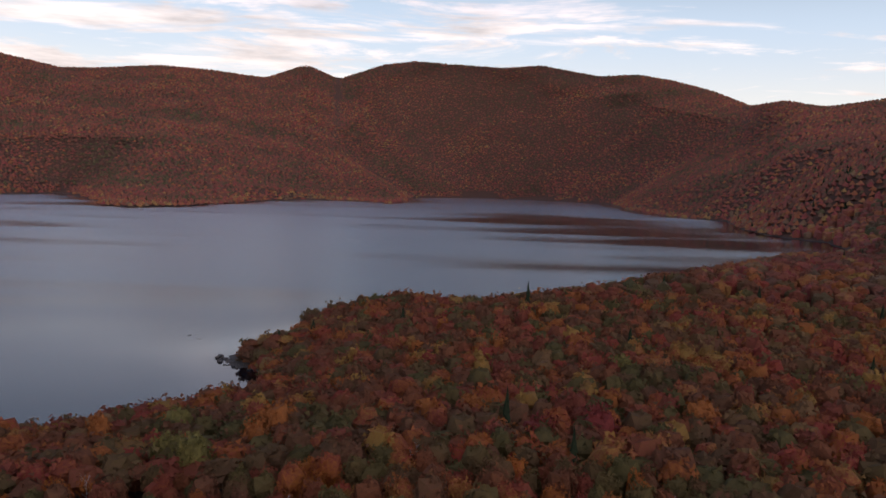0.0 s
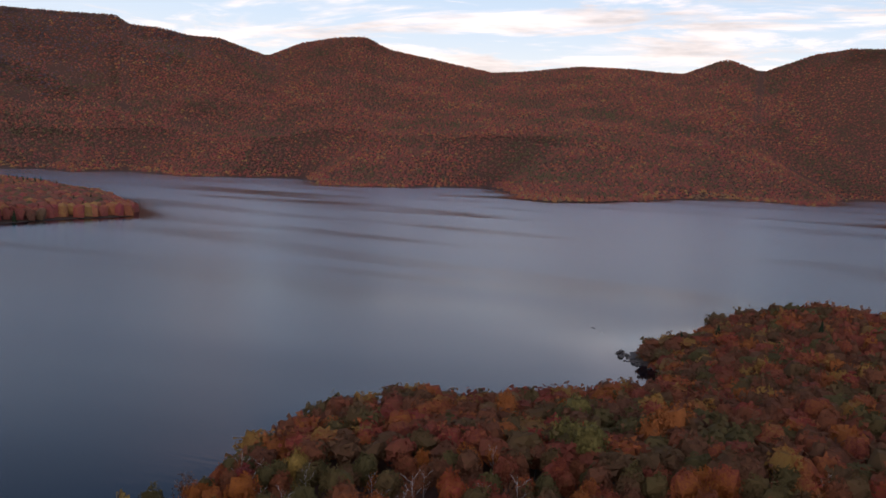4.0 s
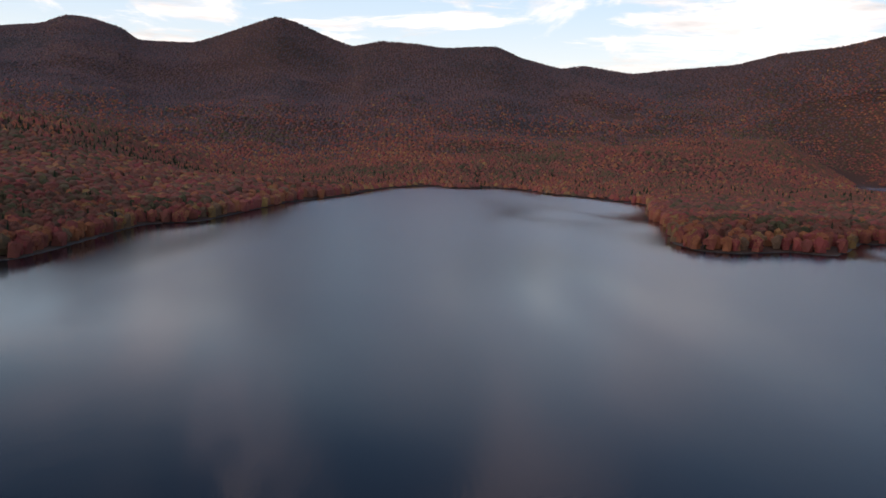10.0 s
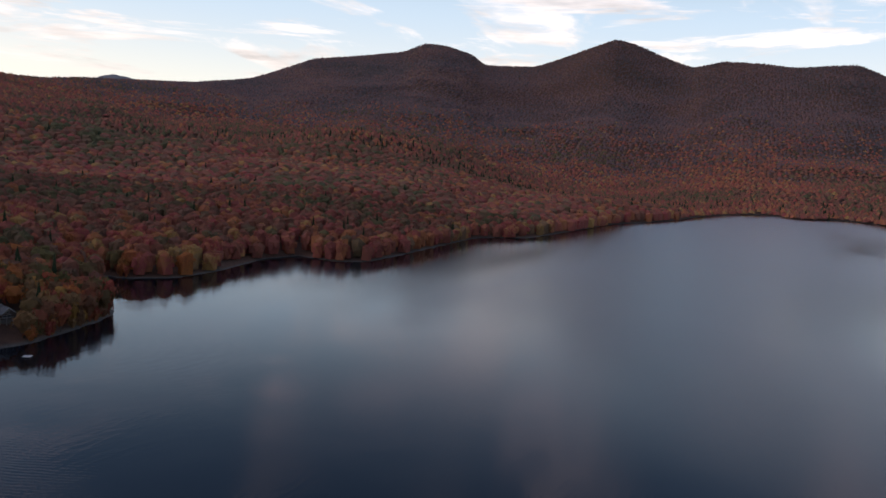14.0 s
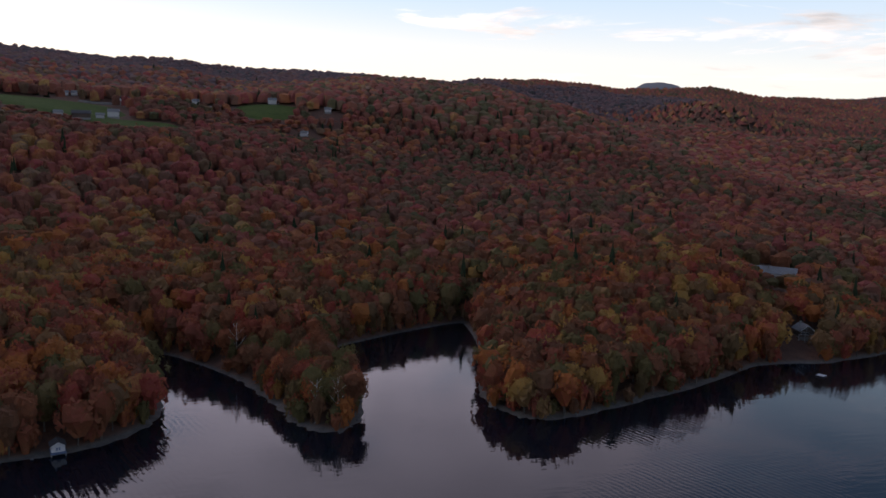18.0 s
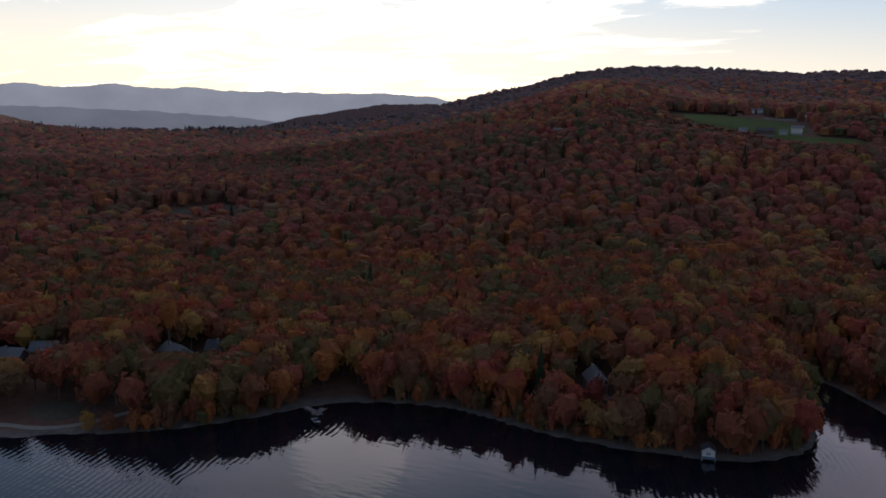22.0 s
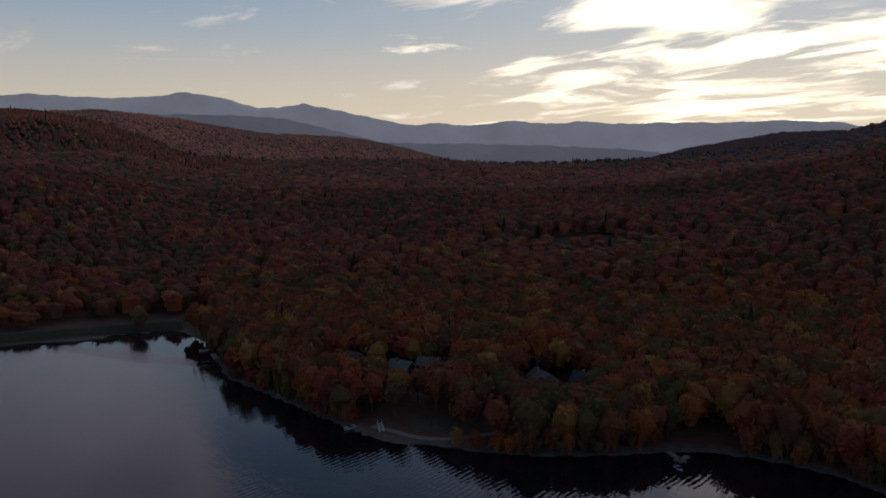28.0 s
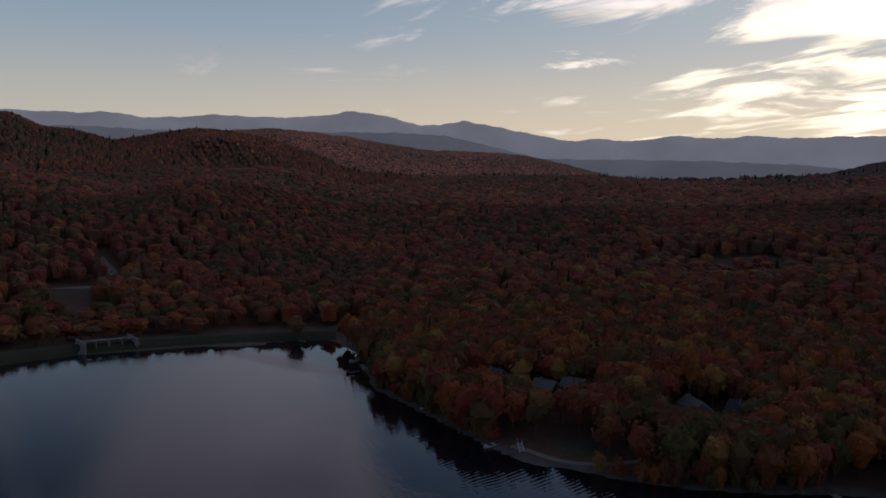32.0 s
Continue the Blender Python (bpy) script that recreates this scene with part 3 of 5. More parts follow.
# knolls: x, y, half width, height
KNOLLS = [(153, 429, 120, 4), (250, 534, 140, 10), (56.2, 324.4, 90, 2), (-9, 362, 45, 3),
          (-676, 305, 90, 6), (-196.5, -291.8, 60, 8), (45.1, -248.2, 35, 7), (-30.0, -254.2, 20, 3), (-1211, -230, 200, 12), (498, -27, 110, -6)]


def polar(table, turn):
    return np.interp(turn, TURNS, table, period=360)


def height(x, y, d=None):
    """The ground's height over the lake."""
    x, y = np.asarray(x, float), np.asarray(y, float)
    d = shore_distance(x, y).reshape(x.shape) if d is None else d
    r, turn = np.hypot(x, y), np.degrees(np.arctan2(-x, y)) % 360
    rs, rr, rz = polar(SHORE_R, turn), polar(RIDGE_R, turn), polar(RIDGE_Z, turn)
    u = np.clip((r - rs) / (rr - rs), 0, 1)
    # low land before the hills in the west, a steady slope in the north
    flat = np.exp(-((turn - 100) / 42) ** 2)
    rise = rz * ((0.38 - 0.22 * flat) * u + (0.62 + 0.22 * flat) * u ** (1.6 + 0.9 * flat))
    # spurs and hollows run down the slopes
    swell = 0.9 * (lattice(x, y, 760, 12) - 0.5) + 0.6 * (lattice(x, y, 330, 3) - 0.5) + 0.35 * (lattice(x, y, 150, 4) - 0.5)
    even = 1 - 0.6 * np.exp(-((((turn + 170) % 360 - 170) - 8) / 38) ** 2)
    rise += swell * even * np.minimum(0.30 * rz + 22, 105) * 4 * u * (1 - u)
    rise = np.where(r > rr, np.maximum(rz - (r - rr) * 0.12, rz * 0.4), rise)
    low = 5.5 * (1 - np.exp(-np.maximum(d, 0) / 40)) + 2.0 * (lattice(x, y, 60, 5) - 0.5) * np.clip(d / 60, 0, 1)
    for kx, ky, kw, kh in KNOLLS:
        low += kh * np.exp(-((x - kx) ** 2 + (y - ky) ** 2) / (2 * kw * kw)) * np.clip(d / 50, 0, 1)
    land = np.minimum(rise + low, 0.25 + 0.42 * np.maximum(d, 0) + rise * np.clip(d / (300 + 0.55 * np.maximum(r - 1500, 0)), 0, 1) + low * np.clip(d / 60, 0, 1))
    return np.where(d > 0, land, np.maximum(-3.0, 0.25 + 0.3 * d))


def mesh_object(name, verts, faces, mat, smooth=False, tint=None):
    """One object from arrays of corners and equal-sided faces."""
    verts, faces = np.asarray(verts, np.float32), np.asarray(faces, np.int32)
    me = bpy.data.meshes.new(name)
    me.vertices.add(len(verts))
    me.vertices.foreach_set("co", verts.ravel())
    n, k = faces.shape
    me.loops.add(n * k)
    me.loops.foreach_set("vertex_index", faces.ravel())
    me.polygons.add(n)
    me.polygons.foreach_set("loop_start", np.arange(0, n * k, k, dtype=np.int32))
    me.polygons.foreach_set("use_smooth", np.full(n, smooth))
    if tint is not None:
        me.attributes.new("tint", "FLOAT", "POINT").data.foreach_set("value", np.asarray(tint, np.float32))
    me.update(calc_edges=True)
    me.materials.append(mat)
    return new(name, me)


def build_ground():
    # rings of points that always meet the crest of the hills
    na = 500
    turn = np.arange(na) * 360 / na
    a, crest = np.radians(turn), polar(RIDGE_R, turn)
    q = np.r_[np.linspace(0, 0.44, 14), np.linspace(0.45, 0.78, 150), np.linspace(0.785, 1, 44)][:, None]
    rings = np.concatenate([np.zeros((1, na)), 12 * (crest[None] / 12) ** q, crest[None] + (4990 - crest[None]) * np.array([[0.06], [0.2], [0.5], [1.0]])])
    x, y = -np.sin(a)[None] * rings, np.cos(a)[None] * rings
    z = height(x, y)
    nr = len(rings)
    i = np.arange(nr - 1)[:, None] * na
    j = np.arange(na)[None]
    k = (j + 1) % na
    faces = np.stack([i + j, i + k, i + na + k, i + na + j], -1).reshape(-1, 4)
    ob = mesh_object("ground", np.stack([x, y, z], -1).reshape(-1, 3), faces[:, ::-1], FLOOR, True)
    tagged(ob, "leaf-strewn forest floor rising from a stony lake shore into hills", "ground", kind="structure")
    # the lake: one level sheet of rings, which knows how sheltered each place is
    na = 480
    a = np.arange(na) * 2 * math.pi / na
    rings = np.r_[0.0, np.geomspace(60, 4300, 110)]
    x, y = -np.sin(a)[None] * rings[:, None], np.cos(a)[None] * rings[:, None]
    d = shore_distance(x, y).reshape(x.shape)
    calm = 0.5 * np.exp(-np.maximum(-d, 0) / (12 + 0.008 * np.hypot(x, y)))
    i, j = np.arange(len(rings) - 1)[:, None] * na, np.arange(na)[None]
    k = (j + 1) % na
    faces = np.stack([i + j, i + k, i + na + k, i + na + j], -1).reshape(-1, 4)
    wet = (np.stack([d.ravel()[faces[:, c]] for c in range(4)], 1) < 60 + 0.05 * np.hypot(x, y).ravel()[faces[:, 3]][:, None]).any(1)
    w = mesh_object("water", np.stack([x, y, x * 0], -1).reshape(-1, 3), faces[wet][:, ::-1], WATER)
    w.data.attributes.new("shelter", "FLOAT", "POINT").data.foreach_set("value", calm.astype(np.float32).ravel())
    tagged(w, "dark reservoir water ruffled by light evening wind", "lake", kind="structure")


build_ground()


# ---- far ranges, beyond the woods ----
def build_range(name, line, far, deep, mat, label, foot=-1.0, trees=0, leaf=None):
    """A range of hills: its crest follows a line of (turn, rise) in degrees, and it falls away on both sides."""
    turns, rises = zip(*line)
    t = np.arange(turns[0], turns[-1] + 0.01, 0.2)
    e = np.interp(t, turns, rises) + 0.15 + (lattice(t * 10, t * 0, 6.0, 9) - 0.5) * 0.10 + (lattice(t * 10, t * 0, 2.0, 8) - 0.5) * 0.05
    rows = []
    for out, share in ((-deep, 0.0), (-deep * 0.7, 0.22), (-deep * 0.4, 0.55), (-deep * 0.15, 0.88), (0, 1.0), (deep * 0.3, 0.7)):
        r = far + out * (1 + 0.25 * (lattice(t * 10, t * 0 + out, 30.0, 7) - 0.5)) if out else np.full(t.shape, far)
        base = EYE[2] + far * math.tan(radians(foot))
        z = base + (EYE[2] + far * np.tan(np.radians(e)) - base) * share
        rows.append(np.stack([-np.sin(np.radians(t)) * r, np.cos(np.radians(t)) * r, z], -1))
    n = len(t)
    i = np.arange(len(rows) - 1)[:, None] * n
    j = np.arange(n - 1)[None]
    faces = np.stack([i + j + 1, i + j, i + n + j, i + n + j + 1], -1).reshape(-1, 4)
    ob = tagged(mesh_object(name, np.concatenate(rows), faces, mat, True), label, "mountain range", kind="structure")
    if trees:
        rng = np.random.default_rng(trees)
        u, v = rng.uniform(0, n - 1.001, trees), rng.uniform(0.6, 4.15, trees)
        i, k = u.astype(int), v.astype(int)
        fu, fv = (u - i)[:, None], (v - k)[:, None]
        g = np.stack(rows)
        p = (g[k, i] * (1 - fu) + g[k, i + 1] * fu) * (1 - fv) + (g[k + 1, i] * (1 - fu) + g[k + 1, i + 1] * fu) * fv
        plant(name.replace("backdrop_", "") + "_trees", "russet woods on a farther hill, haze or sunlight painted into the leaves", [p[:, 0], p[:, 1], p[:, 2] - 3, p[:, 0] * 0 + 99], [dome(rng, 4, 1) for _ in range(8)],
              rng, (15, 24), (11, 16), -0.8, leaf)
    return ob


FAR_LINE = [(204.2, 2.70), (206.4, 3.02), (208.1, 3.28), (210.5, 3.39), (221.9, 3.14), (223.8, 3.30), (226.5, 3.05),
            (228.6, 3.27), (231.8, 2.83), (234.0, 3.03), (235.8, 2.79), (241.5, 3.80), (242.5, 3.90), (243.1, 4.08),
            (243.6, 3.91), (244.6, 3.77), (246.2, 3.70), (248.5, 4.29), (250.8, 4.48), (253.1, 4.10), (255.7, 3.86),
            (260.0, 3.90), (264.1, 3.49), (266.6, 3.79), (268.4, 3.63), (270.2, 3.66), (278.0, 3.45), (284.0, 2.85)]
MID_LINE = [(213.3, 0.05), (217.3, 0.95), (220.3, 1.43), (226.5, 1.60), (232.2, 1.61), (237.6, 1.57), (241.8, 2.48),
            (244.6, 3.04), (247.7, 3.16), (250.8, 3.04), (258.6, 2.93), (263.8, 2.72), (267.7, 2.83), (270.2, 2.74),
            (276.0, 2.45), (283.0, 1.35)]
NEAR_LEFT = [(204.6, 2.26), (206.9, 2.69), (208.9, 2.74), (211.2, 2.59), (214.3, 2.09), (217.3, 1.45), (219.6, 0.76),
             (221.8, 0.64), (224.3, 0.37), (225.7, -0.34)]
NEAR_RIGHT = [(230.5, 0.01), (232.1, 0.29), (235.6, 1.11), (237.5, 1.51), (239.5, 1.82), (241.4, 1.90), (245.4, 1.97),
              (249.3, 2.49), (250.8, 2.68), (253.1, 2.96), (256.0, 3.12), (258.8, 2.91), (260.4, 2.66), (263.8, 1.74)]

PEAK_LINE = [(130.4, 3.94), (131.7, 4.11), (132.6, 3.93), (133.2, 3.49), (140.1, 3.15), (141.3, 3.57), (142.0, 3.50),
             (145.1, 3.85), (146.6, 4.46), (147.7, 4.64), (148.8, 4.56), (149.5, 4.19)]


# ---- woods ----
# x, y, half length, half width, turn: mown ground with no trees
FIELDS = [(104, -792, 65, 62, 8), (-86, -869, 36, 42, 162), (37, -738, 42, 26, 8), (386, -413, 34, 13, 44), (176, -137, 8, 7, 0),
          (352, -60, 13, 100, 4), (480, -22, 12, 22, 8)]
# x, y, radius: room for houses, roads and yards
CLEAR = [(166, -131, 6), (173, -128, 6), (180, -126, 6), (186, -122, 6), (161, -140, 6), (160, -147, 5), (203, -157, 6), (57.4, -206.9, 7), (59.5, -212, 8), (26.9, -197, 4),
         (-219, -243, 9), (-213, -236, 8), (-207, -230, 7), (-201, -224, 6), (-256, -317, 13), (-268, -319, 13), (-262, -305, 10), (215, -152, 8), (211, -160, 7), (235, -145, 8), (180, -180, 9), (173.3, -188, 8), (229, -659, 22), (-112, -778, 22), (-147, -851, 22), (-17, -871, 22), (105, -883, 22), (-94, -890, 22), (50, -857, 22), (52, -754, 22),
         (127.9, -178.0, 5), (116, -178, 6), (121, -186, 6), (126, -193, 5), (283, -118, 7), (340, -118, 10), (332, -92, 9), (327, -105, 9), (338, -80, 8), (346, -129, 10), (335, -133, 8),
         (474, -19, 12), (458, -21, 12), (442, -23, 12), (426, -25, 10), (488, -14, 7), (494, -26, 8), (501, -40, 9), (514, -47, 9), (525, -47, 9), (537, -46, 8), (549, -44, 8), (562, -42, 8), (576, -39, 8), (-80.8, 309.1, 7)]


def open_ground(x, y):
    free = np.zeros(np.shape(x), bool)
    for fx, fy, fl, fw, ft in FIELDS:
        c, s = math.cos(radians(ft)), math.sin(radians(ft))
        u, v = (x - fx) * c + (y - fy) * s, -(x - fx) * s + (y - fy) * c
        free |= (u / fl) ** 2 + (v / fw) ** 2 < 1
    for cx, cy, cr in CLEAR:
        free |= (x - cx) ** 2 + (y - cy) ** 2 < cr * cr
    return free


def scatter(rng, near, far, gap, margin=2.5, turns=None):
    """Places for trees on land between two distances from the middle: x, y, ground, distance to the shore."""
    n = int(2 * far / gap) + 2
    gx, gy = np.meshgrid(np.arange(n) * gap - far, np.arange(n) * gap - far)
    gx = gx + (np.arange(n) % 2)[:, None] * gap * 0.5
    x = (gx + rng.uniform(-0.36, 0.36, gx.shape) * gap).ravel()
    y = (gy + rng.uniform(-0.36, 0.36, gy.shape) * gap).ravel()
    r, turn = np.hypot(x, y), np.degrees(np.arctan2(-x, y)) % 360
    keep = (r >= near) & (r < far) & (r < polar(RIDGE_R, turn) + 25)
    if turns:
        keep &= ((turn - turns[0]) % 360) < ((turns[1] - turns[0]) % 360)
    x, y = x[keep], y[keep]
    d = np.concatenate([shore_distance(x[i:i + 40000], y[i:i + 40000]) for i in range(0, len(x), 40000)]) if len(x) else x
    keep = (d > margin) & ~open_ground(x, y)
    x, y, d = x[keep], y[keep], d[keep]
    return x, y, height(x, y, d), d


def dome(rng, sides, levels):
    """A rough crown: (corners, triangles), one across and one high."""
    v, f = [(0, 0, 0.97 if levels > 1 else 0.74)], []
    for k in range(1, levels + 1):
        q = k / levels
        for s in range(sides):
            a = 2 * math.pi * (s + 0.5 * (k % 2)) / sides + rng.uniform(-0.25, 0.25)
            w = math.sin(0.25 * math.pi + 0.45 * math.pi * q) if levels == 1 else math.sin(min(1.0, q * 1.15) * math.pi * 0.62)
            w *= rng.uniform(0.75, 1.2)
            v.append((w * math.cos(a), w * math.sin(a), (0.48 if levels == 1 else 1 - q ** 2.3) * rng.uniform(0.8, 1.12)))
    for s in range(sides):
        n = (s + 1) % sides
        f.append((0, 1 + s, 1 + n))
        for k in range(levels - 1):
            a, b = 1 + k * sides, 1 + (k + 1) * sides
            f += [(a + s, b + s, b + n), (a + s, b + n, a + n)]
    return np.array(v), np.array(f)


def clumps(rng, count, size, core=(7, 3)):
    """A crown of leaf sprays round a few boughs, with a dark core: (corners, triangles), about one across and one high."""
    heads = [(0, 0, 0.62, 0.36)]
    for k in range(6):
        a = k * 1.05 + rng.uniform(-0.4, 0.4)
        heads.append((0.52 * math.cos(a), 0.52 * math.sin(a), rng.uniform(0.28, 0.62), rng.uniform(0.30, 0.44)))
    heads = np.array(heads)
    h = heads[rng.integers(0, len(heads), count)]
    w = rng.normal(size=(count, 3))
    w[:, 2] = np.abs(w[:, 2]) * 0.9 - 0.45
    w /= np.linalg.norm(w, axis=1)[:, None]
    c = h[:, :3] + w * (h[:, 3:4] * rng.uniform(0.8, 1.12, (count, 1)))
    n = w + rng.normal(size=(count, 3)) * 0.55
    n /= np.linalg.norm(n, axis=1)[:, None]
    t = np.cross(n, rng.normal(size=(count, 3)))
    t /= np.linalg.norm(t, axis=1)[:, None]
    b = np.cross(n, t)
    s = size * rng.uniform(0.6, 1.35, (count, 1))
    flat = np.array([1, 1, 0.6])
    v = np.stack([c + t * s * flat, c + (b * 0.9 + n * 0.3) * s * flat, c - (t * 0.8 + b * 0.5) * s * flat], 1).reshape(-1, 3)
    f = np.arange(count * 3).reshape(-1, 3)
    if core:
        cv, cf = dome(rng, *core)
        cv[:, :2] *= np.clip(0.35 + 0.65 * cv[:, 2:] / 0.4, 0.35, 1)
        v, f = np.concatenate([v, cv * np.array([0.74, 0.74, 0.84]) + np.array([0, 0, 0.03])]), np.concatenate([f, cf + len(v)])
    return v, f


def billow(rng, lumps, sprays, size, sides=6):
    """A round crown of swelling boughs with loose sprays on them: (corners, triangles), about one across and one high."""
    verts, faces, base = [], [], 0
    for k in range(lumps):
        v, f = dome(rng, sides, 2)
        if k:
            a = k * 6.283 / (lumps - 1) + rng.uniform(-0.5, 0.5)
            out, w, h, z = rng.uniform(0.38, 0.56), rng.uniform(0.42, 0.56), rng.uniform(0.34, 0.46), rng.uniform(0.26, 0.46)
        else:
            a, out, w, h, z = 0.0, rng.uniform(0.0, 0.12), 0.78, rng.uniform(0.84, 0.96), 0.02
        verts.append(v * np.array([w, w, h]) + np.array([out * math.cos(a), out * math.sin(a), z]))
        faces.append(f + base)
        base += len(v)
    if sprays:
        v, f = clumps(rng, sprays, size, None)
        verts.append(v)
        faces.append(f + base)
    return np.concatenate(verts), np.concatenate(faces)


def spire(rng, sides, levels):
    """A conifer in tiers, one across and one high."""
    v, f = [], []
    for k in range(levels):
        z0, z1 = k / levels * 0.92, min(1.0, (k + 1.55) / levels)
        w = (1 - k / levels) ** 0.85
        base = len(v)
        v.append((0, 0, z1))
        for s in range(sides):
            a = 2 * math.pi * s / sides + k
            q = w * (rng.uniform(0.65, 1.1) if s % 2 else rng.uniform(0.9, 1.2))
            v.append((q * math.cos(a), q * math.sin(a), z0 + rng.uniform(-0.03, 0.03)))
        f += [(base, base + 1 + s, base + 1 + (s + 1) % sides) for s in range(sides)]
    return np.array(v), np.array(f)


def stature(x, y):
    """Trees stay low on the exposed headland and its rocky point."""
    r, turn = np.hypot(x, y), np.degrees(np.arctan2(-x, y))
    low = 0.22 * np.clip((r - 126) / 18, 0, 1) * np.clip((turn - 5) / 9, 0, 1) * (turn < 53) * (r < 365)
    # young growth on the low ground behind the dam
    low = low + 0.5 * np.exp(-((x - 305) / 60) ** 2 - ((y - 75) / 110) ** 2)
    # scrub below the hill pastures
    for px, py, wide, deep in ((95, -723, 105, 50), (-82, -807, 70, 45), (34, -693, 50, 40), (362, -381, 60, 34)):
        low = low + 0.75 * np.exp(-(((x - px) * py - (y - py) * px) / math.hypot(px, py) / wide) ** 2 - (((x - px) * px + (y - py) * py) / math.hypot(px, py) / deep) ** 2)
    low = low + 0.32 * np.exp(-((x - 374) / 32) ** 2 - ((y + 50) / 75) ** 2)
    low = low + 0.62 * np.exp(-((x - 425) / 42) ** 2 - ((y + 22) / 13) ** 2)
    # low shrubs before the houses near the shore
    for px, py in ((59, -212), (-220, -243), (-269, -319), (-255, -318), (-252, -299), (-243, -288), (-234, -277), (219, -155), (216, -164), (240, -148), (181, -182), (172, -193), (190, -140)):
        far = math.hypot(px, py)
        u, v = (x * px + y * py) / far - far, (x * py - y * px) / far
        low = low + 0.5 * np.exp(-((u + 14) / 13) ** 2 - (v / 7) ** 2)
    low = np.minimum(low, 0.78)
    return (1 - low) * (1 - 0.5 * np.exp(-((x + 78) ** 2 + (y - 304) ** 2) / (2 * 24 ** 2)))


def plant(name, label, places, shapes, rng, across, tall, foot, mat, category="forest"):
    """One joined stand of trees. across, tall: ranges in metres; foot: the crown's base as a share of the height."""
    x, y, z, d = places
    crest = polar(RIDGE_R, np.degrees(np.arctan2(-x, y)) % 360) - np.hypot(x, y)
    foot = np.where((d < 14) | (crest < 90), min(foot, 0.02 if foot < 0.2 else 0.18), foot)
    pick = rng.integers(0, len(shapes), len(x))
    # yellow and orange along the water, mixed farther in
    out = np.hypot(x, y)
    fringe = (out > 430) & (d < np.where(out > 1500, 40, 20))
    tint = np.clip(np.where(fringe, rng.normal(0.75, 0.15, len(x)), rng.normal(np.where(out < 370, 0.52, 0.50), np.where(out > 1500, 0.20, np.where(out < 370, 0.29, 0.22)))), 0.0, 1.0)
    verts, faces, tints, base = [], [], [], 0
    for k, (sv, sf) in enumerate(shapes):
        m = np.flatnonzero(pick == k)
        if not len(m):
            continue
        a, w, h = rng.uniform(0, 6.283, len(m)), rng.uniform(*across, len(m)) / 2, rng.uniform(*tall, len(m)) * stature(x[m], y[m])
        ca, sa = np.cos(a)[:, None], np.sin(a)[:, None]
        vx = x[m][:, None] + w[:, None] * (sv[:, 0] * ca - sv[:, 1] * sa)
        vy = y[m][:, None] + w[:, None] * (sv[:, 0] * sa + sv[:, 1] * ca)
        vz = z[m][:, None] + h[:, None] * (foot[m][:, None] + (1 - foot[m][:, None]) * sv[:, 2])
        verts.append(np.stack([vx, vy, vz], -1).reshape(-1, 3))
        faces.append((sf[None] + (base + np.arange(len(m)) * len(sv))[:, None, None]).reshape(-1, 3))
        tints.append(np.repeat(tint[m], len(sv)))
        base += len(m) * len(sv)
    ob = mesh_object(name, np.concatenate(verts), np.concatenate(faces), mat, False, np.concatenate(tints))
    return tagged(ob, label, category, kind="stuff")


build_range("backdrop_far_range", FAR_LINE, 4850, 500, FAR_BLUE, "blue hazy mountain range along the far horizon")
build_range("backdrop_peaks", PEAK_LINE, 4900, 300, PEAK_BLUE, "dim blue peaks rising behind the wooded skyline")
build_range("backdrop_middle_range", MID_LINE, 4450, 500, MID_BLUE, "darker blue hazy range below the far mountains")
# the haze over this hill is painted as grey-purple leaf colour
build_range("backdrop_wooded_hill", NEAR_LEFT, 3300, 900, FLOOR, "dim wooded hill in front of the far range", trees=13000, leaf=LEAVES_HAZED)
# this hill's sunlight is the brightened leaf colour
build_range("backdrop_sunlit_hill", NEAR_RIGHT, 3500, 900, FLOOR, "wooded hill with the last warm light painted into its leaves", trees=17000, leaf=LEAVES_PAINTED_SUN)


def split(places, mask):
    return [p[mask] for p in places], [p[~mask] for p in places]


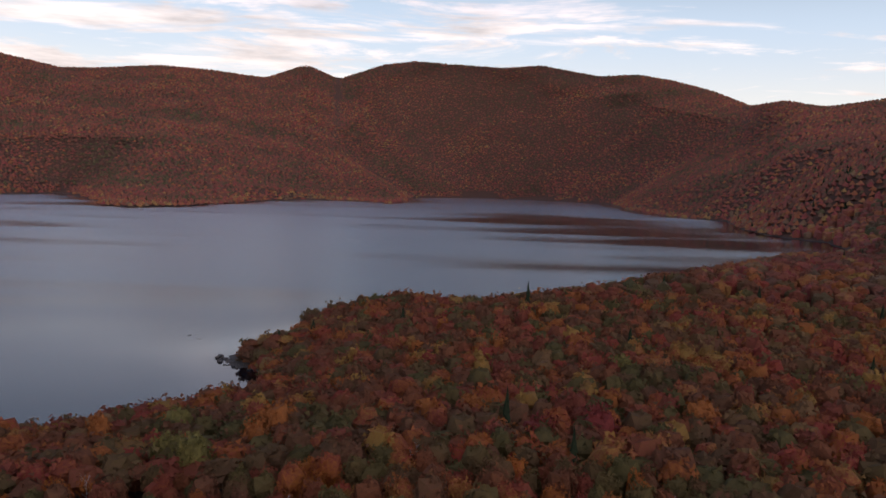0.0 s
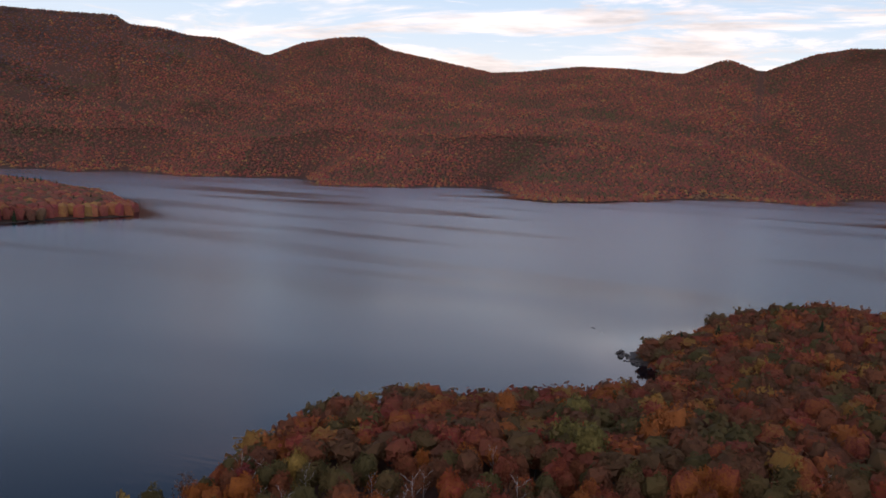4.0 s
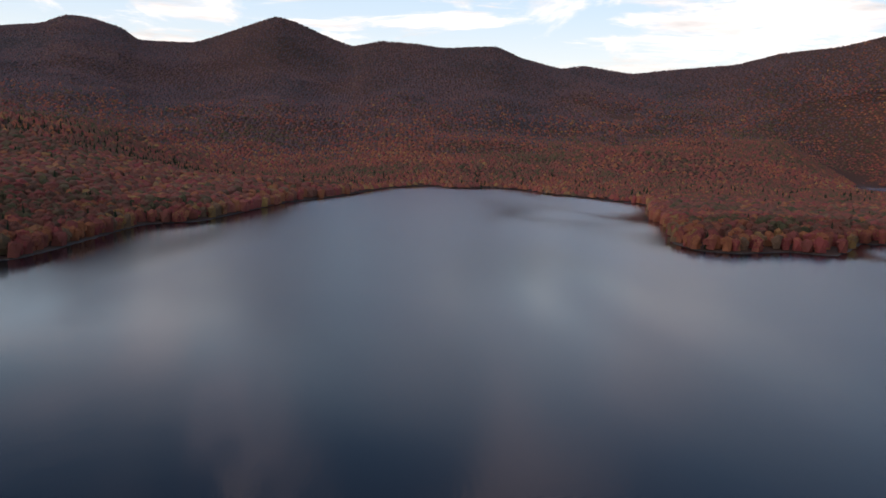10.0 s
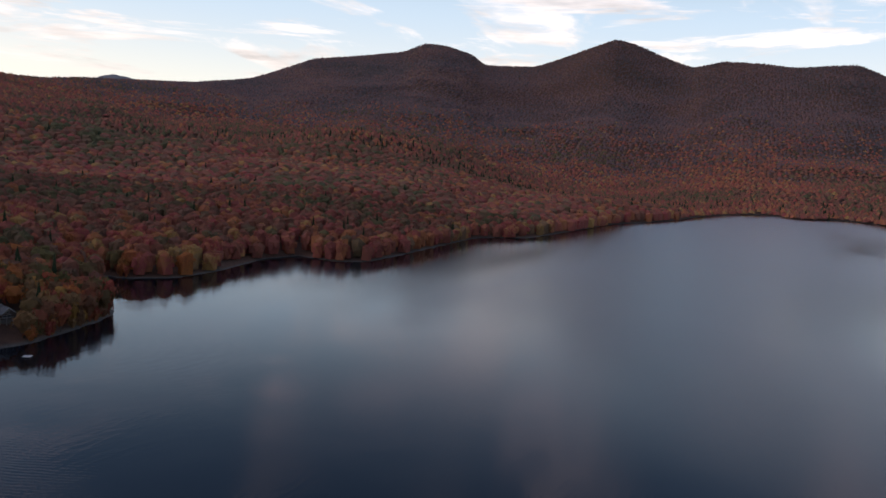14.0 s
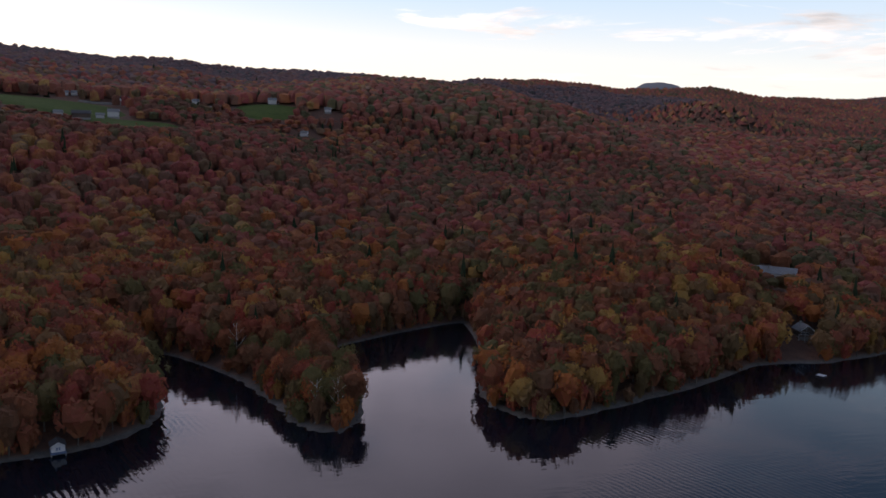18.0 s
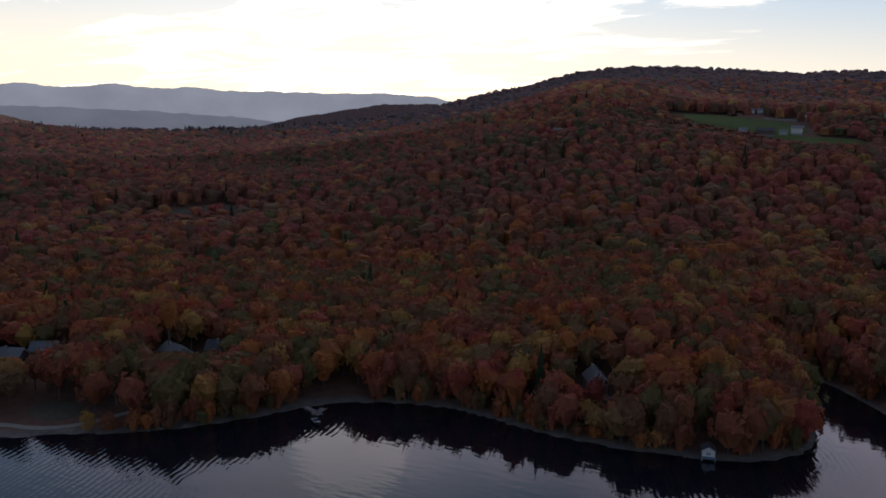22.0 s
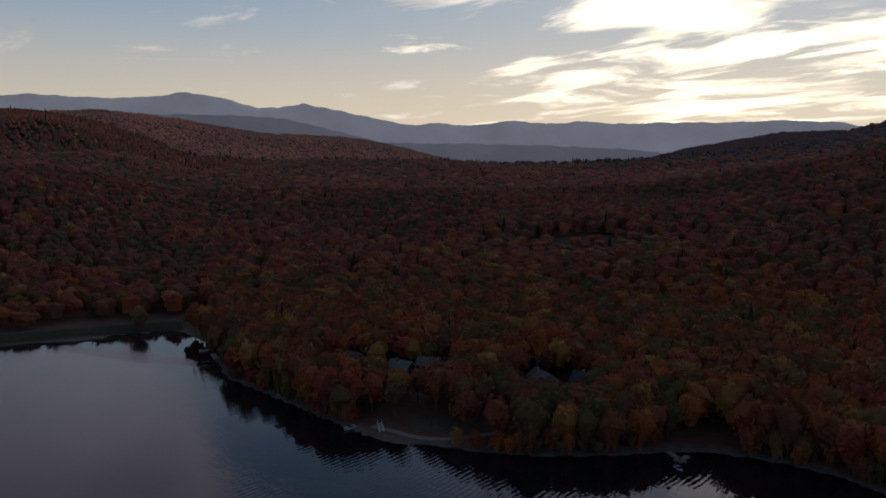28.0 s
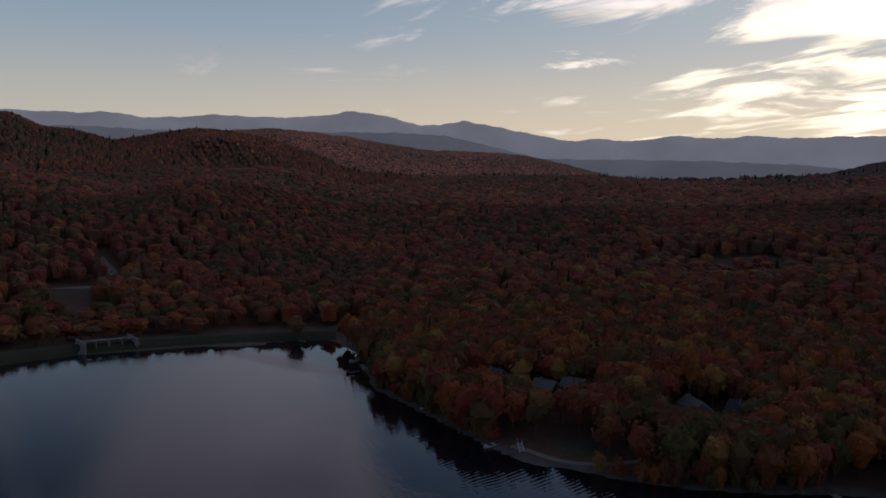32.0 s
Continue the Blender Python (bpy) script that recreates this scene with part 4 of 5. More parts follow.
def build_woods():
    rng = np.random.default_rng(11)
    # the nearest trees: some built singly, the rest as one stand
    near = scatter(rng, 105, 370, 5.7, 1.0)
    single = single_place(near[0], near[1])
    firs = rng.uniform(size=len(single)) < 0.005
    rest, _ = split(near, ~single & ~firs)
    first, second = split(rest, np.hypot(rest[0], rest[1]) < 265)
    for stand, count, size in ((first, 150, 0.165), (second, 74, 0.215)):
        plant("near_woods", "dense autumn maple woods in rust, orange and olive", stand, [clumps(rng, count, size) for _ in range(14)], rng, (7.4, 11.4), (11.2, 14.4), 0.30, LEAVES)
    stem = np.array([(math.cos(k * 1.571) * q, math.sin(k * 1.571) * q, z) for z, q in ((-0.03, 1.0), (1.0, 0.4)) for k in range(4)])
    sides = np.array([(k, (k + 1) % 4, 4 + (k + 1) % 4) for k in range(4)] + [(k, 4 + (k + 1) % 4, 4 + k) for k in range(4)])
    plant("tree_trunks", "grey trunks standing under the autumn crowns", rest, [(stem, sides)], rng, (0.35, 0.6), (7.5, 10.5), 0.0, BARK)
    f, _ = split(near, ~single & firs)
    plant("near_firs", "dark green firs among the autumn woods", f, [spire(rng, 9, 6) for _ in range(4)], rng, (4, 6), (13, 19), 0.05, NEEDLES)
    mid = scatter(rng, 370, 880, 9.5, 1.0)
    firs = rng.uniform(size=len(mid[0])) < 0.025
    f, rest = split(mid, firs)
    blend, rest = split(rest, np.hypot(rest[0], rest[1]) < 370 + 140 * rng.uniform(size=len(rest[0])))
    plant("middle_woods", "autumn woods of orange, rust and olive crowns", blend, [billow(rng, 5, 34, 0.16, 5) for _ in range(12)], rng, (8.8, 12.4), (11.5, 14.6), 0.18, LEAVES)
    closer, rest = split(rest, np.hypot(rest[0], rest[1]) < 560 + 90 * rng.uniform(size=len(rest[0])))
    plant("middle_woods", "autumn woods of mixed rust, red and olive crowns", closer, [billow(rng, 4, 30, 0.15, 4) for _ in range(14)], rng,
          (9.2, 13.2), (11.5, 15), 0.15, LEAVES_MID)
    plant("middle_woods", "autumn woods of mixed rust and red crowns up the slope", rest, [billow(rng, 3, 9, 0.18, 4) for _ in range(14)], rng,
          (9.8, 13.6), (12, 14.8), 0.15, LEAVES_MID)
    plant("middle_firs", "scattered dark firs in the autumn woods", f, [spire(rng, 7, 4) for _ in range(4)], rng, (4, 6.5), (12, 17.5), 0.05, NEEDLES)
    for lo, hi, sides, levels in ((880, 1350, 5, 2), (1350, 2000, 6, 1)):
        far = scatter(rng, lo, hi, 10.6 if levels > 1 else 12.0, 1.0)
        turn, r = np.degrees(np.arctan2(-far[0], far[1])) % 360, np.hypot(far[0], far[1])
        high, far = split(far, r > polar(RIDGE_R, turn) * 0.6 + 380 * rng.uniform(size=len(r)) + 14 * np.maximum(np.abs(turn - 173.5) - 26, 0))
        plant("hilltop_woods", "half-bare woods on the upper hillside, purplish haze painted into their colour", high, [dome(rng, 5, 2) for _ in range(8)], rng, (11, 16), (10, 14), 0.0, LEAVES_HAZED)
        turn, r = np.degrees(np.arctan2(-far[0], far[1])) % 360, np.hypot(far[0], far[1])
        grove = np.exp(-((r - 1500) / 190) ** 2 - ((turn - 104.8) / 11) ** 2)
        firs = rng.uniform(size=len(far[0])) < 0.03 + 0.12 * grove
        f, rest = split(far, firs)
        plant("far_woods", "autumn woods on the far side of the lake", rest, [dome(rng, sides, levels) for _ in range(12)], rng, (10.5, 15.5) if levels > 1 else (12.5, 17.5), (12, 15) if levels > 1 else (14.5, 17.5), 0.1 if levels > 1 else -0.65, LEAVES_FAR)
        plant("far_firs", "dark firs dotted through the far woods", f, [spire(rng, 5, 2) for _ in range(4)], rng, (5, 8), (12, 17), 0.0, NEEDLES)
    hills = scatter(rng, 2000, 4800, 13.4, 2.0)
    turn, r = np.degrees(np.arctan2(-hills[0], hills[1])) % 360, np.hypot(hills[0], hills[1])
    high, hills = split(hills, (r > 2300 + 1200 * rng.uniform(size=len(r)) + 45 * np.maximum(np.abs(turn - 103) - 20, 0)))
    plant("mountain_woods", "half-bare woods on the high mountain slopes, greyish purple haze painted into their colour", high, [dome(rng, 4, 1) for _ in range(8)], rng, (17, 25), (11, 15.5), -0.85, LEAVES_HAZED)
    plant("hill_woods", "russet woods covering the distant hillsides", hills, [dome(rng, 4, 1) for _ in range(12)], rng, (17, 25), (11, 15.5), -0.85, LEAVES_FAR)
    # low growth leaning over the water along the near shores
    edge = []
    near_shore = np.array(EAST[8:] + DAM[:2]), np.array(SOUTH + BAYS + WEST[:18])
    for line in near_shore:
        for (ax, ay), (bx, by) in zip(line, line[1:]):
            long = math.hypot(bx - ax, by - ay)
            for k in range(int(long / 2.3)):
                q, off = rng.uniform(), rng.uniform(0.8, 5.0)
                for s in (1, -1):
                    edge.append((ax + (bx - ax) * q - (by - ay) / long * off * s, ay + (by - ay) * q + (bx - ax) / long * off * s))
    ex, ey = np.array(edge).T
    ed = shore_distance(ex, ey)
    ok = (ed > 0.7) & ~open_ground(ex, ey) & ~(single_place(ex, ey) & (ey > 0))
    ex, ey, ed = ex[ok], ey[ok], ed[ok]
    plant("shore_thicket", "low autumn bushes and saplings leaning over the shore", (ex, ey, height(ex, ey, ed) - 0.3, ed), [clumps(rng, 120, 0.2, (6, 2)) for _ in range(6)], rng,
          (3.2, 6.0), (4.0, 9.5), 0.0, LEAVES, "bushes")
    # firs that stand up along the crest of the low ridge
    turn = rng.uniform(199.7, 250.7, 420)
    turn = turn[(lattice(turn * 10, turn * 0, 14.0, 31) > 0.45)]
    r = polar(RIDGE_R, turn) + rng.uniform(-45, 12, len(turn))
    cx, cy = -np.sin(np.radians(turn)) * r, np.cos(np.radians(turn)) * r
    plant("ridge_firs", "dark firs standing along the low ridge", (cx, cy, height(cx, cy), cx * 0 + 99), [spire(rng, 6, 4) for _ in range(4)], rng, (5, 8), (11, 16.5), 0.0, NEEDLES)
    lone, _ = split(near, single)
    build_single_trees(rng, lone)


def single_place(x, y):
    """The stretch of the plan whose trees are built one by one: the near headland's tip and the small wooded islet."""
    r, turn = np.hypot(x, y), np.degrees(np.arctan2(-x, y))
    head = (turn > -20) & (turn < 49) & (r < 166) & (r > 108)
    islet = (x > -62) & (x < 6) & (y < -190) & (y > -272) & (y > -262 + 0.74 * x)
    return head | islet



# ---- parts and shapes ----
def part(name, bm, mat, parent, label=""):
    """One mesh object under a thing or under a part."""
    me = bpy.data.meshes.new(name)
    bm.to_mesh(me)
    bm.free()
    me.materials.append(mat)
    ob = new(name, me)
    ob.parent = parent
    if label:
        ob["label"] = label
    return ob


def thing(name, x, y, z, turn, label, category, group=""):
    ob = new(name)
    ob.matrix_world = pose(x, y, z, 0, 0, turn)
    return tagged(ob, label, category, group)


def box(*boxes, edge=0.0):
    """A bmesh of boxes, each (x0, y0, z0, x1, y1, z1)."""
    bm = bmesh.new()
    for x0, y0, z0, x1, y1, z1 in boxes:
        bmesh.ops.create_cube(bm, size=1.0, matrix=Matrix.Translation(((x0 + x1) / 2, (y0 + y1) / 2, (z0 + z1) / 2)) @ Matrix.Diagonal((x1 - x0, y1 - y0, z1 - z0, 1)))
    if edge:
        bmesh.ops.bevel(bm, geom=bm.edges[:], offset=edge, segments=1, affect="EDGES")
    return bm


def prism(outline, y0, y1):
    """A bmesh of an outline in x and z, drawn out along y."""
    bm = bmesh.new()
    a = [bm.verts.new((x, y0, z)) for x, z in outline]
    b = [bm.verts.new((x, y1, z)) for x, z in outline]
    bm.faces.new(a), bm.faces.new(b[::-1])
    for i in range(len(a)):
        j = (i + 1) % len(a)
        bm.faces.new((a[j], a[i], b[i], b[j]))
    bmesh.ops.recalc_face_normals(bm, faces=bm.faces[:])
    return bm


def tube(bm, points, radii, sides=6):
    """A tapered limb through points."""
    rings = []
    for i, p in enumerate(points):
        p = Vector(p)
        ahead = (Vector(points[min(i + 1, len(points) - 1)]) - Vector(points[max(i - 1, 0)])).normalized()
        u = ahead.orthogonal().normalized()
        v = ahead.cross(u)
        rings.append([bm.verts.new(p + (u * math.cos(a) + v * math.sin(a)) * radii[i]) for a in (2 * math.pi * k / sides for k in range(sides))])
    for a, b in zip(rings, rings[1:]):
        for k in range(sides):
            j = (k + 1) % sides
            bm.faces.new((a[k], a[j], b[j], b[k]))
    bm.faces.new(rings[0][::-1]), bm.faces.new(rings[-1])


def limbs(rng, tall, girth, count, spread, low=0.35, twigs=0):
    """A trunk with boughs, and twigs on them."""
    bm = bmesh.new()
    lean = rng.uniform(-0.04, 0.04, 2) * tall
    stem = [(lean[0] * q * q, lean[1] * q * q, tall * q) for q in (-0.05, 0.15, 0.4, 0.7, 1.0)]
    tube(bm, stem, [girth, girth * 0.85, girth * 0.68, girth * 0.42, girth * 0.1])
    for k in range(count):
        q = low + (0.9 - low) * (k + 0.5) / count
        a = k * 2.4 + rng.uniform(-0.4, 0.4)
        o = Vector((lean[0] * q * q, lean[1] * q * q, tall * q))
        w = Vector((math.cos(a), math.sin(a), rng.uniform(0.5, 1.1))).normalized()
        s = spread * (1.1 - 0.6 * q) * rng.uniform(0.8, 1.2)
        mid, end = o + w * s * 0.5, o + w * s + Vector((0, 0, s * 0.25))
        tube(bm, [o, mid, end], [girth * 0.42, girth * 0.27, girth * 0.08], 5)
        for j in range(twigs):
            b = a + rng.uniform(-1.1, 1.1)
            st = o.lerp(end, rng.uniform(0.4, 0.85))
            tw = Vector((math.cos(b), math.sin(b), rng.uniform(0.3, 1.2))).normalized() * s * rng.uniform(0.3, 0.5)
            tube(bm, [st, st + tw * 0.5, st + tw], [girth * 0.2, girth * 0.13, girth * 0.05], 4)
    return bm


def crown_mesh(name, shape, across, tall, foot, mat):
    v, f = shape
    v = v * np.array([across / 2, across / 2, tall * (1 - foot)]) + np.array([0, 0, tall * foot])
    me = bpy.data.meshes.new(name)
    me.from_pydata(v.tolist(), [], f.tolist())
    me.materials.append(mat)
    return me


def plain_leaves(name, col):
    return tint_material(name, [(0.3, tuple(c * 0.6 for c in col)), (0.55, col), (0.75, tuple(min(1, c * 1.35) for c in col))], 0.75, 1.6, 0.0)


def accents(rng):
    """Single trees that stand out by their colour: x, y, height, spread, kind."""
    paints = {"orange": ((0.36, 0.12, 0.03), "bright orange maple"), "yellow": ((0.34, 0.22, 0.05), "golden yellow tree"), "crimson": ((0.24, 0.042, 0.034), "deep crimson maple"),
              "green": ((0.075, 0.095, 0.03), "still green tree"), "lime": ((0.19, 0.16, 0.045), "yellow-green tree")}
    leaves = {k: plain_leaves(k + "_leaves", v[0]) for k, v in paints.items()}
    for x, y, tall, wide, k in ((-37.7, 188.2, 15, 11, "orange"), (-40.8, 179.4, 13, 9, "orange"), (-50.2, 164.4, 14, 10, "lime"), (-56.3, 168.5, 13, 9, "lime"), (38.0, 187.5, 15, 12, "crimson"),
                                (22.7, 182.7, 14, 11, "crimson"), (-110.7, 94.8, 12, 5, "yellow"), (-103.6, 117.7, 10, 7, "crimson"), (-98.4, 126.9, 11, 6, "yellow"), (-76.6, 181.3, 14, 7, "orange"),
                                (-62.0, 190.3, 13, 9, "lime"), (9.3, 199.0, 14, 10, "orange"), (64.4, 196.2, 15, 11, "orange"), (52.0, 233.1, 15, 11, "lime"), (184.2, -182.9, 19, 7, "orange"),
                                (254, -279, 16, 12, "green"), (-31, -408, 16, 12, "lime"), (57.0, -204.4, 10, 6, "crimson"), (203.9, -128.6, 11, 8, "crimson"),
                                (222.0, -134.2, 12, 8, "orange"), (31.0, -225.9, 15, 11, "orange"), (20.5, -223.2, 14, 10, "crimson"), (-105.1, -218.4, 14, 11, "crimson"), (-145.1, -239.6, 14, 10, "crimson"),
                                (-103.6, -249.8, 13, 10, "orange"), (-205.7, -267.6, 14, 10, "crimson"), (-241.0, -263.0, 14, 10, "orange"), (-32.5, -233.0, 12, 8, "orange"), (-37.9, -212.7, 11, 6, "yellow"),
                                (129.5, -209.6, 14, 10, "orange"), (198.6, -181.3, 14, 10, "crimson"), (278.5, -140.3, 14, 10, "orange"), (155.1, -199.0, 13, 9, "lime"), (97.8, -220.1, 14, 10, "crimson")):
        label = paints[k][1] + (" on the near headland" if y > 70 and x < 100 else " in the woods behind the shore")
        t = thing("accent_tree", x, y, ground_at(x, y) - 0.2, rng.uniform(0, 360), label, "tree")
        part("trunk", limbs(rng, tall * 0.75, tall * 0.016, 5, wide * 0.4), BARK, t, "grey bark")
        new("crown", crown_mesh("crown", clumps(rng, 900, 0.09), wide, tall, 0.12 if tall < 18 else 0.5, leaves[k])).parent = t


def ground_at(x, y):
    return float(height(np.array([x]), np.array([y]))[0])


def build_single_trees(rng, places):
    """The trees nearest to the eye, each a thing of its own."""
    accents(rng)
    kinds = []
    for k in range(7):
        t = thing("maple_tree", 0, 0, -200, 0, "autumn maple with a rounded russet crown in dense woods", "tree", "maples on the near headland")
        part("trunk", limbs(rng, 11.5, 0.24, 5, 4.0), BARK, t, "grey bark")
        new("crown", crown_mesh("crown", clumps(rng, 1000, 0.09), 9.0, 14.5, 0.29, LEAVES_OWN)).parent = t
        kinds.append(t)
    birches = []
    for k in range(4):
        t = thing("birch_tree", 0, 0, -200, 0, "nearly bare birch with pale branching limbs among maples", "tree", "birches on the near headland")
        part("trunk", limbs(rng, 14.0, 0.21, 8, 4.2, 0.4, 3), BIRCH, t, "white bark")
        new("crown", crown_mesh("crown", clumps(rng, 240, 0.09, None), 6.5, 14.5, 0.4, LEAVES_OWN)).parent = t
        birches.append(t)
    pines = []
    for k in range(3):
        t = thing("fir_tree", 0, 0, -200, 0, "slender dark green fir among autumn maples", "tree", "firs on the near headland")
        part("trunk", limbs(rng, 14.0, 0.2, 2, 1.0), BARK, t, "grey bark")
        new("crown", crown_mesh("crown", spire(rng, 11, 9), 5.0, 16.5, 0.08, NEEDLES)).parent = t
        pines.append(t)
    used = set()
    for x, y, z, d in zip(*places):
        q = rng.uniform()
        turn = math.degrees(math.atan2(-x, y))
        pale = 0.16 if turn > 21 and math.hypot(x, y) < 230 else 0.05
        group = birches if q < pale else pines if q < pale + 0.006 else kinds
        src = group[int(rng.integers(0, len(group)))]
        s = rng.uniform(0.74, 1.0) * float(stature(x, y))
        m = pose(x, y, z - 0.15, rng.uniform(-3, 3), rng.uniform(-3, 3), rng.uniform(0, 360)) @ Matrix.Diagonal((s * rng.uniform(0.9, 1.12), s * rng.uniform(0.9, 1.12), s, 1))
        if src in used:
            copy_thing(src, m)
        else:
            src.matrix_basis = m
            used.add(src)
    for src in kinds + birches + pines:
        if src not in used:
            for o in (*src.children_recursive, src):
                bpy.data.objects.remove(o)


build_woods()

# ---- materials of buildings and shore works ----
WHITE = tint_material("white_clapboard", [(0.3, (0.46, 0.455, 0.44)), (0.7, (0.66, 0.66, 0.65))], 0.6, 3.0, 0.1)
GREY_WOOD = tint_material("weathered_wood", [(0.3, (0.16, 0.15, 0.14)), (0.7, (0.33, 0.31, 0.29))], 0.85, 4.0, 0.3)
BROWN = tint_material("brown_siding", [(0.3, (0.09, 0.065, 0.05)), (0.7, (0.16, 0.12, 0.095))], 0.8, 3.0, 0.2)
SLATE = tint_material("dark_shingles", [(0.3, (0.045, 0.047, 0.052)), (0.7, (0.11, 0.11, 0.12))], 0.8, 5.0, 0.3)
METAL = tint_material("pale_metal_roof", [(0.3, (0.15, 0.16, 0.165)), (0.7, (0.27, 0.28, 0.29))], 0.7, 1.5, 0.05, 0.02)
CONCRETE = tint_material("stained_concrete", [(0.3, (0.17, 0.165, 0.155)), (0.7, (0.36, 0.35, 0.33))], 0.85, 1.3, 0.3)
GRAVEL = tint_material("pale_gravel", [(0.3, (0.17, 0.155, 0.14)), (0.7, (0.33, 0.31, 0.28))], 0.95, 2.0, 0.4)
GRASS = tint_material("mown_grass", [(0.3, (0.052, 0.080, 0.024)), (0.5, (0.078, 0.118, 0.032)), (0.75, (0.115, 0.145, 0.046))], 0.9, 0.25, 0.4, gloss=0.05)
DAM_GRASS = tint_material("dam_turf", [(0.3, (0.034, 0.037, 0.022)), (0.55, (0.056, 0.060, 0.034)), (0.8, (0.09, 0.09, 0.055))], 0.95, 0.6, 0.5)
DRY = tint_material("rough_dry_grass", [(0.3, (0.060, 0.052, 0.036)), (0.55, (0.100, 0.086, 0.060)), (0.8, (0.15, 0.13, 0.095))], 0.95, 0.6, 0.5)
ROCK = tint_material("grey_shore_rock", [(0.3, (0.07, 0.065, 0.06)), (0.7, (0.24, 0.225, 0.205))], 0.9, 1.1, 0.7)
DARK = tint_material("black_hull", [(0.3, (0.012, 0.012, 0.015)), (0.7, (0.03, 0.03, 0.035))], 0.4, 2.0, 0.05)
BLUE = tint_material("blue_boards", [(0.3, (0.10, 0.14, 0.22)), (0.7, (0.17, 0.22, 0.32))], 0.7, 2.0, 0.1)


def glass():
    m, add, link = material("window_glass")
    finish(m, add, link, (0.02, 0.025, 0.03), 0.06)
    return m


GLASS = glass()



# ---- buildings ----
def window(parent, x, y, z, w, h, out):
    """A framed window on a wall whose outside lies towards out (-1 or 1) along y."""
    f = part("window", box((x - w / 2 - 0.1, y, z - 0.1, x + w / 2 + 0.1, y + 0.07 * out, z + h + 0.1) if out > 0 else
                           (x - w / 2 - 0.1, y + 0.07 * out, z - 0.1, x + w / 2 + 0.1, y, z + h + 0.1)), WHITE, parent, "white window frame")
    y0, y1 = sorted((y + 0.05 * out, y + 0.09 * out))
    part("pane", box((x - w / 2, y0, z, x - 0.03, y1, z + h), (x + 0.03, y0, z, x + w / 2, y1, z + h)), GLASS, f, "dark glass")


def house(name, label, x, y, turn, wide, deep, walls, rise, wall_mat, roof_mat, fronts=(), backs=(), eave=0.5, chimney=True, porch=0.0, category="house", group="", lift=0.0):
    """A gabled house: its gable front faces -y. fronts, backs: windows (x, z, w, h)."""
    h = thing(name, x, y, ground_at(x, y) - 0.1 + lift, turn, label, category, group)
    w, d = wide / 2, deep / 2
    part("foundation", box((-w - 0.05, -d - 0.05, -1.6 - lift, w + 0.05, d + 0.05, 0.25)), CONCRETE, h, "grey concrete footing")
    part("wall", prism([(-w, 0.25), (w, 0.25), (w, walls), (0, walls + rise), (-w, walls)], -d, d), wall_mat, h)
    slope = rise / w
    t = 0.22
    for s in (-1, 1):
        part("roof", prism([(0, walls + rise + 0.03), (s * (w + eave), walls - eave * slope + 0.03), (s * (w + eave), walls - eave * slope + 0.03 + t),
                            (0, walls + rise + 0.03 + t)], -d - eave, d + eave), roof_mat, h)
        for end in (-d - eave, d + eave):
            part("bargeboard", prism([(0, walls + rise - 0.22), (s * (w + eave), walls - eave * slope - 0.22), (s * (w + eave), walls - eave * slope + 0.02),
                                      (0, walls + rise + 0.02)], end - 0.03, end + 0.03), WHITE, h, "white trim board")
    for wx, wz, ww, wh in fronts:
        window(h, wx, -d, wz, ww, wh, -1)
    for wx, wz, ww, wh in backs:
        window(h, wx, d, wz, ww, wh, 1)
    part("door", box((w * 0.45, -d - 0.06, 0.25, w * 0.45 + 0.95, -d, 2.3)), BROWN, h, "brown panel door")
    if chimney:
        part("chimney", box((-w * 0.45, d * 0.2, walls + rise * 0.3, -w * 0.45 + 0.7, d * 0.2 + 0.7, walls + rise + 0.9), edge=0.03), CONCRETE, h, "stone chimney")
    if porch:
        part("deck", box((-w - porch, -d - porch, 0.2, w + porch, -d, 0.4)), GREY_WOOD, h, "weathered wooden deck")
        n = max(3, int(wide / 2))
        for k in range(n + 1):
            px = -w - porch + 0.1 + (wide + 2 * porch - 0.2) * k / n
            part("post", box((px - 0.07, -d - porch, -1.2 - lift, px + 0.07, -d - porch + 0.14, 1.35)), WHITE, h, "white railing post")
        part("rail", box((-w - porch, -d - porch + 0.03, 1.28, w + porch, -d - porch + 0.11, 1.38)), WHITE, h, "white handrail")
    return h


def towards_eye(x, y):
    """The turn that makes a house's gable front face the middle of the view."""
    return math.degrees(math.atan2(y, x)) - 90


STOREYS = [(-1.6, 1.0, 1.0, 1.4), (0.3, 1.0, 1.0, 1.4), (-1.6, 3.6, 1.0, 1.3), (0.3, 3.6, 1.0, 1.3), (2.2, 3.6, 1.0, 1.3), (0.0, 6.0, 0.8, 1.0)]
house("lake_house", "grey two-storey gabled house with white trim behind a red maple", 59.3, -212, towards_eye(59.3, -212) + 12, 5.2, 7.0, 4.6, 2.4, GREY_WOOD, SLATE,
      STOREYS, STOREYS[:2], porch=1.6, lift=1.2)
house("shore_cottage", "dark cottage with a grey roof and white porch on the shore", -220, -243, towards_eye(-220, -243) + 25, 5.0, 6.2, 2.7, 1.9, BROWN, METAL,
      [(-1.5, 1.0, 1.0, 1.1), (0.1, 1.0, 1.0, 1.1), (-0.4, 2.9, 0.8, 0.8)], porch=1.0, lift=0.6)
house("lodge", "long low house with a pale roof in the woods", -269, -319, towards_eye(-269, -319) + 80, 8.0, 20.0, 3.2, 2.6, WHITE, METAL, [(-1, 1, 1.2, 1.2)], [(0, 1, 1.2, 1.2)])
house("garage", "small white gabled garage in the woods", -255, -318, towards_eye(-255, -318), 7.0, 7.0, 3.0, 2.6, WHITE, SLATE, [(-1, 1, 1.2, 1.2)], chimney=False)
